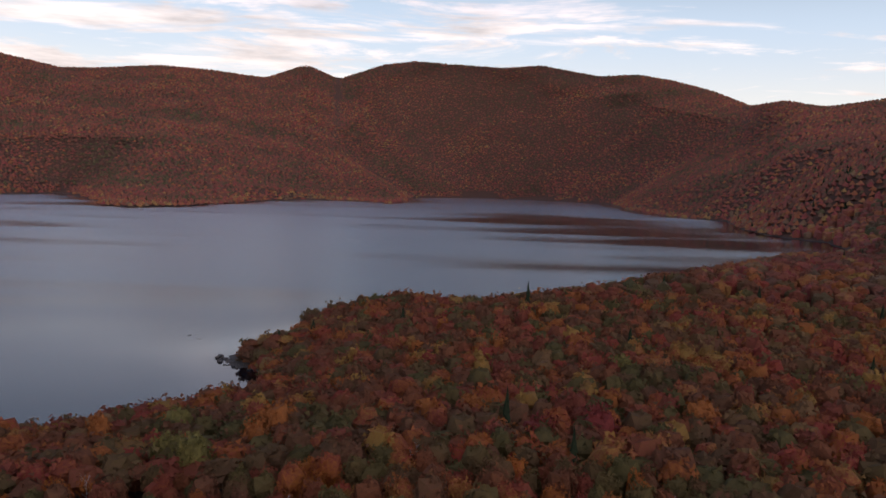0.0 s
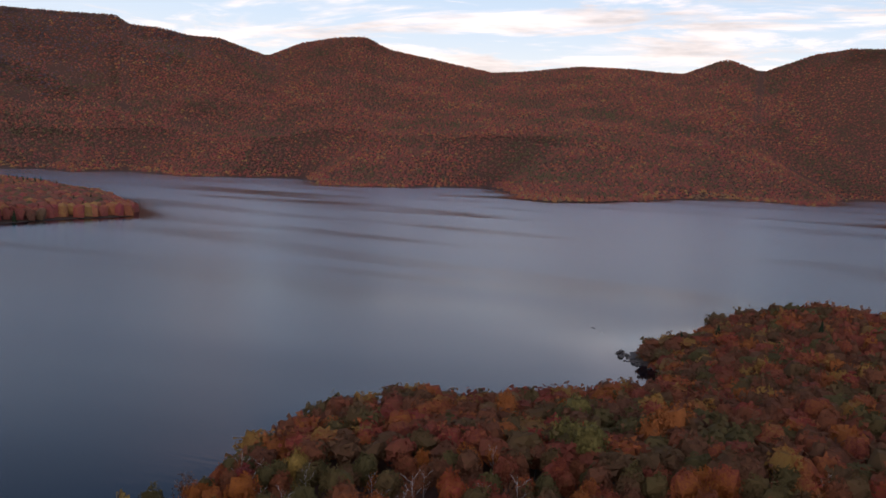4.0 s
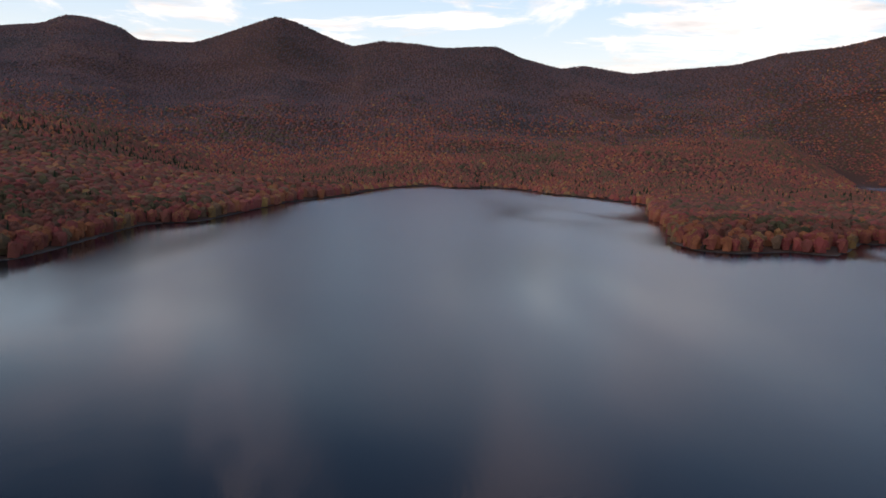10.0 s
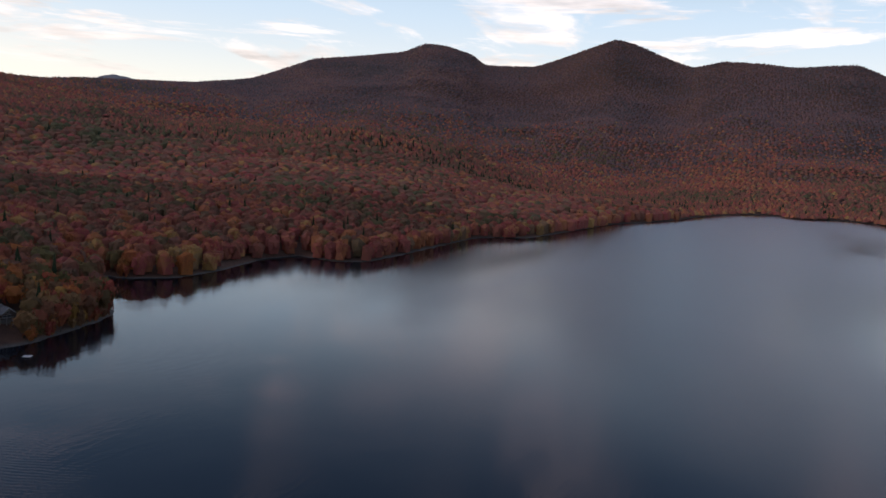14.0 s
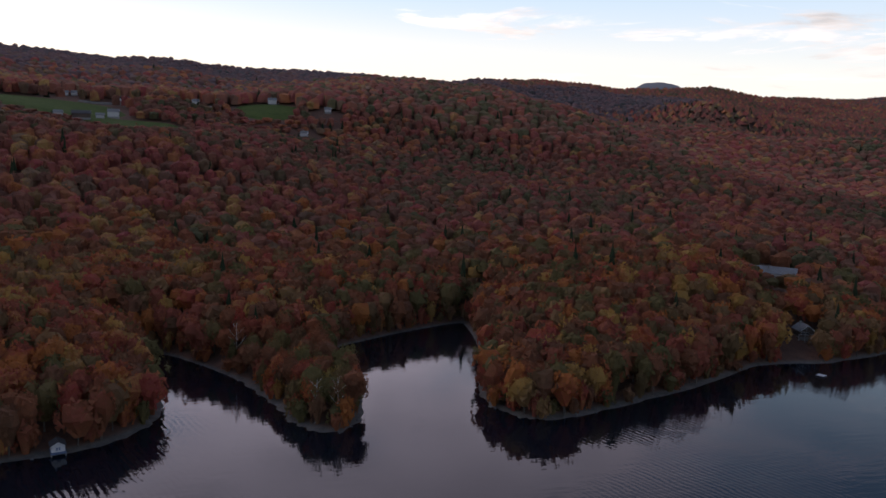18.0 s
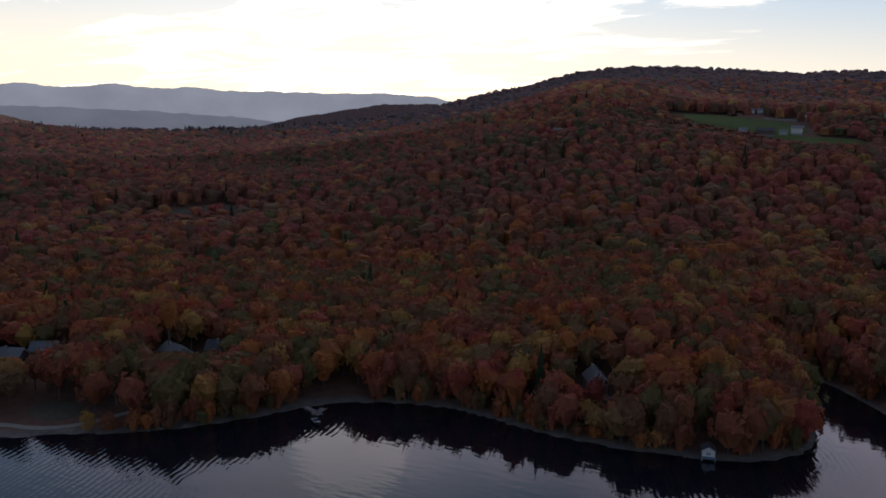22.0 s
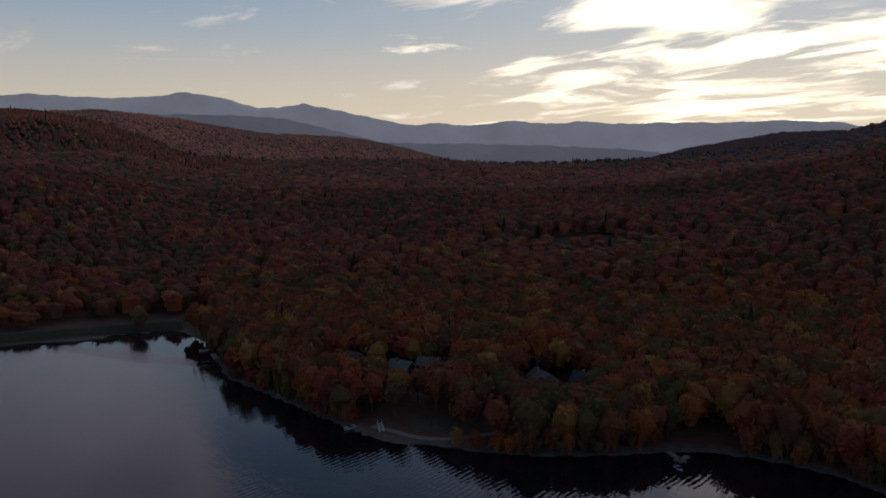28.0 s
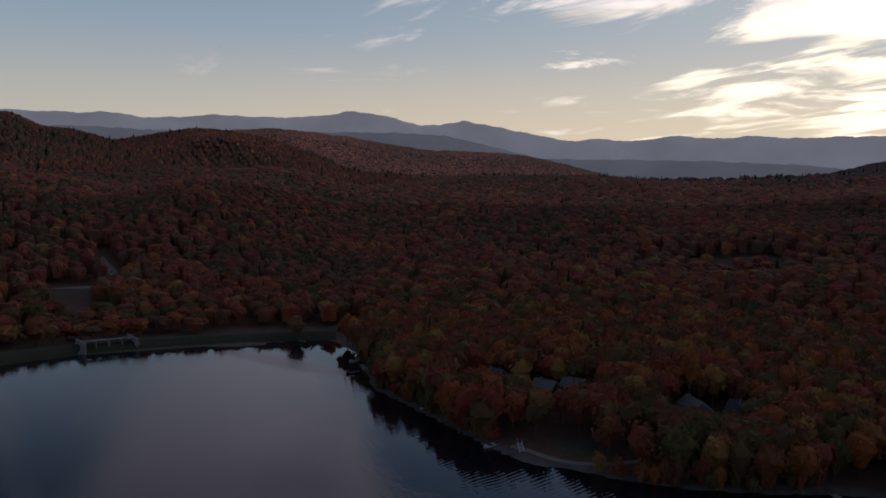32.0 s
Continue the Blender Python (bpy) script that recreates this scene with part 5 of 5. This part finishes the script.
CAMP = "cabins behind the beach"
house("cabin", "grey-roofed cabin beside an open lawn", 219, -155, towards_eye(219, -155) + 60, 5.6, 7.0, 2.8, 1.9, BROWN, METAL, [(-1, 1, 1.1, 1.2)], group=CAMP)
house("cabin", "small grey-roofed cabin beside an open lawn", 216, -164, towards_eye(216, -164) + 75, 5.5, 7.0, 2.7, 2.0, BROWN, METAL, [(-1, 1, 1.1, 1.2)], group=CAMP, chimney=False)
house("cabin", "grey-roofed cabin half hidden by maples", 240, -148, towards_eye(240, -148) + 50, 5.6, 7.0, 2.8, 1.9, GREY_WOOD, METAL, [(-1, 1, 1.1, 1.2)], group=CAMP)
house("summer_house", "wide house with a pale grey roof among trees", 181, -182, towards_eye(181, -182) + 30, 6.0, 8.5, 3.2, 2.2, GREY_WOOD, METAL, [(-2, 1, 1.2, 1.3), (0.3, 1, 1.2, 1.3)])
house("summer_house", "dark shingled house among trees behind the shore", 172, -193, towards_eye(172, -193) + 70, 6.0, 9.0, 3.2, 2.2, BROWN, SLATE, [(-2, 1, 1.2, 1.3)])
# the farm on the hill
FARM = "farm buildings on the hill"
house("barn", "long brown barn on the hill farm", 75, -731, towards_eye(75, -731) + 88, 7.0, 14.0, 3.6, 2.4, BROWN, SLATE, [(0, 3, 1.6, 1.6)], group=FARM, chimney=False, category="barn", lift=1.0)
house("farmhouse", "white two-storey farmhouse above a green field", 53, -766, towards_eye(53, -766) + 84, 6.2, 9.0, 4.6, 2.2, WHITE, METAL, STOREYS, STOREYS, group=FARM, lift=1.0)
house("shed", "low white farm shed with a pale roof", 62, -745, towards_eye(62, -745) + 88, 4.5, 6.5, 2.8, 1.7, WHITE, METAL, [(0, 1.2, 1.2, 1.2)], group=FARM, chimney=False, lift=1.0)
house("shed", "small shed at the edge of the farm", 91, -722, towards_eye(91, -722) + 88, 4.5, 6.5, 2.8, 1.7, WHITE, METAL, [(0, 1.2, 1.2, 1.2)], group=FARM, chimney=False, lift=1.0)
house("hill_house", "white house with a wide porch at the top of a field", -96, -902, towards_eye(-96, -902) + 85, 6.4, 8.6, 4.4, 2.2, WHITE, METAL, STOREYS, STOREYS, porch=2.0, lift=1.0)
house("long_house", "long low white house beside a farm track", 51, -869, towards_eye(51, -869) + 88, 5.0, 12.0, 3.0, 1.8, WHITE, SLATE, [(0, 1.2, 1.2, 1.2)], [(0, 1.2, 1.2, 1.2)], lift=1.0)
HILL = "houses scattered on the hillside"
for hx, hy, ht, big in ((233, -670, 80, 1.1), (-114, -790, 70, 1.0), (-149, -863, 85, 1.0), (-17, -883, 80, 1.0), (106, -895, 88, 0.9), (98, -901, 80, 0.9)):
    house("hillside_house", "small white house among the trees on the hillside", hx, hy, towards_eye(hx, hy) + ht, 4.8 * big, 6.4 * big, 3.1 * big, 1.9 * big, WHITE, METAL,
          [(-1.4, 1, 1, 1.2), (0.6, 1, 1, 1.2)], [(0, 1, 1.2, 1.2)], group=HILL, lift=0.8)


def boathouse(x, y, turn):
    b = thing("boathouse", x, y, 0.0, turn, "small white boathouse with a dark roof standing over the water", "boathouse")
    b.matrix_basis = b.matrix_basis @ Matrix.Scale(0.75, 4)
    part("wall", prism([(-1.9, 1.0), (1.9, 1.0), (1.9, 3.0), (0, 4.1), (-1.9, 3.0)], -2.2, 2.2), WHITE, b)
    for s in (-1, 1):
        part("roof", prism([(0, 4.13), (s * 2.3, 2.80), (s * 2.3, 2.98), (0, 4.31)], -2.6, 2.6), SLATE, b, "dark shingle roof")
    part("door", box((-1.3, -2.26, 1.1, 1.3, -2.2, 2.8)), WHITE, b, "wide white door")
    part("platform", box((-2.2, -3.6, 0.75, 2.2, 2.2, 1.0)), BLUE, b, "blue-grey landing boards")
    for px in (-1.95, 1.95):
        for py in (-3.3, -0.8, 1.8):
            part("post", box((px - 0.16, py - 0.16, -2.6, px + 0.16, py + 0.16, 0.8)), GREY_WOOD, b, "pale timber post")
    for k in range(2):
        part("shutter", box((-0.62 + k * 0.7, -2.3, 1.5, -0.12 + k * 0.7, -2.26, 2.4)), BLUE, b, "blue shutter")


boathouse(26.9, -195.6, towards_eye(26.9, -195.6) + 4)


# ---- docks and boats ----
def dock(name, label, x, y, turn, long, wide):
    """A jetty that runs out along -y."""
    d = thing(name, x, y, 0, turn, label, "dock", "docks on the lake")
    n = int(long / 0.6)
    for k in range(n):
        part("board", box((-wide / 2, -long + k * 0.6, 0.42, wide / 2, -long + k * 0.6 + 0.56, 0.50)), GREY_WOOD, d)
    for s in (-1, 1):
        part("beam", box((s * wide / 2 - 0.06, -long, 0.28, s * wide / 2 + 0.06, 0.6, 0.42)), GREY_WOOD, d)
        for k in range(3):
            py = -long * (k + 0.6) / 2.8
            part("post", box((s * wide / 2 - 0.08, py - 0.08, -2.7, s * wide / 2 + 0.08, py + 0.08, 0.85)), GREY_WOOD, d)
    return d


def boat(x, y, turn, label, long=5.2, mat=DARK):
    b = thing("motorboat", x, y, -0.05, turn, label, "boat")
    bm = bmesh.new()
    rings = []
    for q, w, z in ((0, 0.85, 0.0), (0.35, 1.0, 0.0), (0.7, 0.8, 0.06), (0.92, 0.32, 0.16), (1.0, 0.04, 0.25)):
        rings.append([bm.verts.new((sx * w, q * long, zz)) for sx, zz in ((-1, 0.62 + z), (-0.75, 0.05), (0, -0.2 + z), (0.75, 0.05), (1, 0.62 + z))])
    for a, c in zip(rings, rings[1:]):
        for k in range(4):
            bm.faces.new((a[k], a[k + 1], c[k + 1], c[k]))
    bm.faces.new(rings[0])
    part("hull", bm, mat, b)
    part("deck", box((-0.75, 0.15, 0.28, 0.75, long * 0.72, 0.34)), WHITE, b, "white inner deck")
    part("seat", box((-0.7, long * 0.3, 0.34, 0.7, long * 0.3 + 0.45, 0.72), edge=0.04), BLUE, b, "blue bench seat")
    part("windscreen", prism([(-0.7, 0.6), (0.7, 0.6), (0.55, 1.05), (-0.55, 1.05)], long * 0.58, long * 0.58 + 0.04), GLASS, b, "dark windscreen")
    part("outboard_motor", box((-0.2, -0.35, 0.2, 0.2, 0.0, 0.95), edge=0.05), DARK, b, "black outboard motor")


dock("dock", "grey plank dock running out from the wooded shore", 127.2, -174.8, towards_eye(127.2, -174.8) + 30, 8.0, 1.5)
dock("dock", "short grey plank dock beside a moored boat", 122.2, -176.3, towards_eye(125.7, -172.7) - 30, 5.5, 1.3)
boat(120.1, -168.8, 52, "small dark motorboat moored at a plank dock")
dock("dock", "grey plank dock on the shore below the dam", 289, -118, towards_eye(289, -118) + 14, 8.5, 1.6)
boat(279, -113.5, 22, "dark motorboat with a white deck tied to a dock", 6.2)
boat(297, -119.5, 12, "pale small boat drawn up near the dam", 4.0, WHITE)
dock("dock", "small plank dock below a shore cottage", -211.5, -234.5, towards_eye(-211.5, -234.5), 4.0, 1.4)


def raft(x, y, turn):
    r = thing("swimming_raft", x, y, 0, turn, "small pale swimming raft floating off the cottage", "raft")
    for k in range(6):
        part("board", box((-1.3, -1.3 + k * 0.44, 0.25, 1.3, -1.3 + k * 0.44 + 0.40, 0.32)), WHITE, r)
    for s in (-1, 1):
        part("float", box((s * 0.9 - 0.3, -1.3, -0.12, s * 0.9 + 0.3, 1.3, 0.25), edge=0.08), DARK, r, "black float")


raft(-198.2, -209.4, 20)
boat(-204.2, -232.3, -10, "white rowing boat pulled up on the stony shore", 3.8, WHITE)
boat(-216.3, -230.3, -100, "pale rowing boat on the shore by the cottage", 3.6, WHITE)


# ---- the dam and its spillway ----
def ribbon(name, line, wide, mat, label, category, lift=0.12, thick=0.3, flat=None):
    """A strip along a line that lies on the ground, or at a level of its own."""
    pts = []
    for (ax, ay), (bx, by) in zip(line, line[1:]):
        n = max(2, int(math.hypot(bx - ax, by - ay) / 3))
        pts += [(ax + (bx - ax) * k / n, ay + (by - ay) * k / n) for k in range(n)]
    pts.append(line[-1])
    pts = np.array(pts, float)
    for _ in range(3):
        pts[1:-1] = 0.25 * pts[:-2] + 0.5 * pts[1:-1] + 0.25 * pts[2:]
    way = np.gradient(pts, axis=0)
    way /= np.linalg.norm(way, axis=1)[:, None]
    side = np.stack([-way[:, 1], way[:, 0]], -1)
    cols = []
    for s in (-1, -0.5, 0, 0.5, 1):
        p = pts + side * s * wide / 2
        z = (height(p[:, 0], p[:, 1]) if flat is None else flat) + lift - 0.1 * abs(s) ** 2
        cols.append(np.c_[p, np.broadcast_to(z, len(p))])
    for s in (1, -1):
        p = pts + side * s * wide / 2 * 1.04
        z = (height(p[:, 0], p[:, 1]) if flat is None else flat) + lift - thick
        cols.append(np.c_[p, np.broadcast_to(z, len(p))])
    n, k = len(pts), len(cols)
    v = np.stack(cols, 1).reshape(-1, 3)
    f = [(i * k + j, i * k + (j + 1) % k, (i + 1) * k + (j + 1) % k, (i + 1) * k + j) for i in range(n - 1) for j in range(k)]
    return tagged(mesh_object(name, v, f, mat), label, category, kind="structure")


def embankment(line, top, crest, foot):
    """The earth dam: a grassy bank with a flat crest along the lake's end."""
    pts = np.array(line, float)
    pts = np.stack([np.interp(np.linspace(0, len(pts) - 1, 60), np.arange(len(pts)), pts[:, i]) for i in (0, 1)], -1)
    for _ in range(4):
        pts[1:-1] = 0.25 * pts[:-2] + 0.5 * pts[1:-1] + 0.25 * pts[2:]
    way = np.gradient(pts, axis=0)
    side = np.stack([-way[:, 1], way[:, 0]], -1) / np.linalg.norm(way, axis=1)[:, None]
    cols = []
    for off, z in ((-1.0, -1.6), (2.0, 0.3), (6.5, top), (6.5 + crest, top + 0.05), (6.5 + crest + foot, -1.5)):
        p = pts + side * off
        wob = (lattice(p[:, 0], p[:, 1], 4, 21) - 0.5) * (0.35 if z > 0 else 0)
        cols.append(np.c_[p, z + wob])
    k = len(cols)
    v = np.stack(cols, 1).reshape(-1, 3)
    f = [(i * k + j, (i + 1) * k + j, (i + 1) * k + j + 1, i * k + j + 1) for i in range(len(pts) - 1) for j in range(k - 1)]
    return tagged(mesh_object("dam", v, f, DAM_GRASS, True), "low grassy earth dam closing the end of the lake", "dam", kind="structure")


embankment([(110, 150), (160, 184), (205, 160), (250, 106), (305, 44), (330, 4), (341, -26), (344, -60), (341, -90), (341, -106), (337, -124)], 2.8, 3.2, 9.0)


def spillway(x, y, turn):
    s = thing("spillway", x, y, 0, turn, "concrete spillway with a footbridge in the dam", "spillway")
    for side in (-1, 1):
        part("wing_wall", box((side * 10 - 0.5, -2.4, -2.5, side * 10 + 0.5, 9.0, 4.4), edge=0.06), CONCRETE, s)
        part("buttress", prism([(side * 10.5, -1.5), (side * 13.5, -1.5), (side * 10.5, 3.6)], -1.6, -1.0), CONCRETE, s)
    part("bridge_deck", box((-10.4, 1.6, 4.05, 10.4, 3.4, 4.4), edge=0.04), CONCRETE, s, "pale concrete footbridge")
    part("sill", box((-9.5, -1.2, -2.5, 9.5, 0.2, 0.28), edge=0.05), CONCRETE, s, "wet concrete sill")
    part("apron", box((-9.5, 0.2, -2.5, 9.5, 8.5, -0.5)), CONCRETE, s)
    for k in range(3):
        part("pier", box((-5.2 + k * 5.0, 0.4, -2.4, -4.7 + k * 5.0, 3.2, 4.05)), CONCRETE, s)
    for k in range(9):
        part("railing_post", box((-10 + k * 2.5 - 0.05, 1.65, 4.4, -10 + k * 2.5 + 0.05, 1.75, 5.4)), METAL, s)
    part("railing", box((-10.2, 1.66, 5.35, 10.2, 1.74, 5.43), (-10.2, 1.66, 4.85, 10.2, 1.74, 4.91)), METAL, s)


spillway(345.5, -33, -76)
ribbon("road_1", [(486, -10), (494, -26), (501, -40), (514, -47), (535, -46), (549, -43.5), (576, -39), (600, -36)], 5.0, GRAVEL, "pale gravel road curving into the woods below the dam", "road")
ribbon("road_2", [(184, -122.5), (180.5, -124), (175, -125.3), (170.4, -127), (165.4, -131.2), (162.3, -138), (160, -146)], 1.7, GRAVEL, "pale gravel lane along the lawn by the shore", "road", 0.25)
ribbon("road_3", [(214, -168), (208, -163), (203, -158), (199, -154)], 2.2, GRAVEL, "gravel drive beside the cabins", "road", 0.12)
ribbon("road_4", [(89, -856), (75, -850), (57, -851), (37, -845), (11, -833), (-27, -868), (-49, -885)], 6.0, GRAVEL, "pale farm track across the hill", "road", 1.6, 1.5)


def meadow(name, x, y, long, wide, turn, label, lift, mat):
    rings = np.linspace(0, 1, 9)
    a = np.arange(40) * 2 * math.pi / 40
    c, s = math.cos(radians(turn)), math.sin(radians(turn))
    edge = 0.92 + 0.12 * (lattice(np.cos(a) * 40 + x, np.sin(a) * 40 + y, 14, 5) - 0.5)
    u, w = rings[:, None] * np.cos(a) * long * edge, rings[:, None] * np.sin(a) * wide * edge
    px, py = x + u * c - w * s, y + u * s + w * c
    z = height(px, py) + lift * (1 - rings[:, None] ** 6) - 0.05
    i, j = np.arange(8)[:, None] * 40, np.arange(40)[None]
    k = (j + 1) % 40
    f = np.stack([i + j, i + 40 + j, i + 40 + k, i + k], -1).reshape(-1, 4)
    return tagged(mesh_object(name, np.stack([px, py, z], -1).reshape(-1, 3), f, mat, True), label, "field", kind="structure")


for n, (fx, fy, fl, fw, ft) in enumerate(FIELDS):
    far = math.hypot(fx, fy)
    meadow("ground_meadow_%d" % (n + 1), fx, fy, fl, fw, ft, "mown grass opening in the woods" if far < 400 else "green hill pasture between woods", 1.5 if far > 700 else 0.8 if far > 400 else 0.3, GRASS if far > 600 else DRY)


# ---- rocks, driftwood and shore clutter ----
def rock_mesh(rng, name):
    bm = bmesh.new()
    bmesh.ops.create_icosphere(bm, subdivisions=2, radius=1.0)
    k = rng.uniform(0, 50)
    for v in bm.verts:
        v.co *= 0.75 + 0.5 * noise.noise(v.co * 1.3 + Vector((k, 0, 0)))
        v.co.z *= 0.6
    me = bpy.data.meshes.new(name)
    bm.to_mesh(me)
    bm.free()
    me.materials.append(ROCK)
    return me


def build_rocks():
    rng = np.random.default_rng(5)
    meshes = [rock_mesh(rng, "boulder") for _ in range(5)]

    def put(x, y, size, z=None, flat=1.0, name="boulder", label="grey boulder at the water's edge"):
        ob = new(name, meshes[int(rng.integers(0, 5))])
        ob.matrix_world = pose(x, y, ground_at(x, y) if z is None else z, 0, 0, rng.uniform(-0.1, 366.9)) @ Matrix.Diagonal((size * rng.uniform(0.8, 1.5), size, size * flat, 1))
        tagged(ob, label, "rock", "rocks along the shore")
    # the rocky tip of the near headland, and two low rocks off it
    for k in range(26):
        q = rng.uniform()
        put(-84 + 14 * q + rng.uniform(-2, 2), 310 - 21 * q + rng.uniform(-2.5, 2.5), rng.uniform(0.5, 1.7), rng.uniform(-0.2, 0.5), label="dark boulder on the headland's rocky tip")
    for x, y, s in ((-109, 352, 1.6), (-103.1, 344.9, 1.1), (-106, 353, 0.9), (-89.9, 305.6, 0.7)):
        put(x, y, s, -0.1, 0.35, label="low dark rock just out of the water")
    # stones scattered along the near shores
    line = np.array(SOUTH + BAYS + WEST[:12], float)
    for (ax, ay), (bx, by) in zip(line, line[1:]):
        for k in range(int(math.hypot(bx - ax, by - ay) / 3.2)):
            q = rng.uniform()
            if rng.uniform() < 0.75:
                put(ax + (bx - ax) * q + rng.uniform(-1, 1), ay + (by - ay) * q + rng.uniform(-1, 1), rng.uniform(0.2, 0.6), rng.uniform(-0.05, 0.3), label="pale stone on the narrow lake beach")


build_rocks()


def beach_stairs(x, y, turn):
    s = thing("beach_stairs", x, y, ground_at(x, y), turn, "white wooden stairs down the bank to the beach", "stairs")
    for side in (-0.6, 0.6):
        bm = bmesh.new()
        tube(bm, [(side, -2.6, -0.6), (side, 0.4, 1.7)], [0.12, 0.12], 4)
        part("stringer", bm, WHITE, s)
        bm = bmesh.new()
        tube(bm, [(side, -2.6, 0.4), (side, 0.4, 2.7)], [0.06, 0.06], 4)
        part("handrail", bm, WHITE, s)
    for k in range(8):
        part("tread", box((-0.6, -2.5 + k * 0.37, -0.45 + k * 0.28, 0.6, -2.2 + k * 0.37, -0.39 + k * 0.28)), WHITE, s)


beach_stairs(181, -123, towards_eye(181, -123) + 20)
boat(187.5, -119.5, 12, "white canoe lying on the beach", 4.2, WHITE)
boat(226.8, -117.5, 22, "small pale boat drawn up under the trees", 3.8, WHITE)
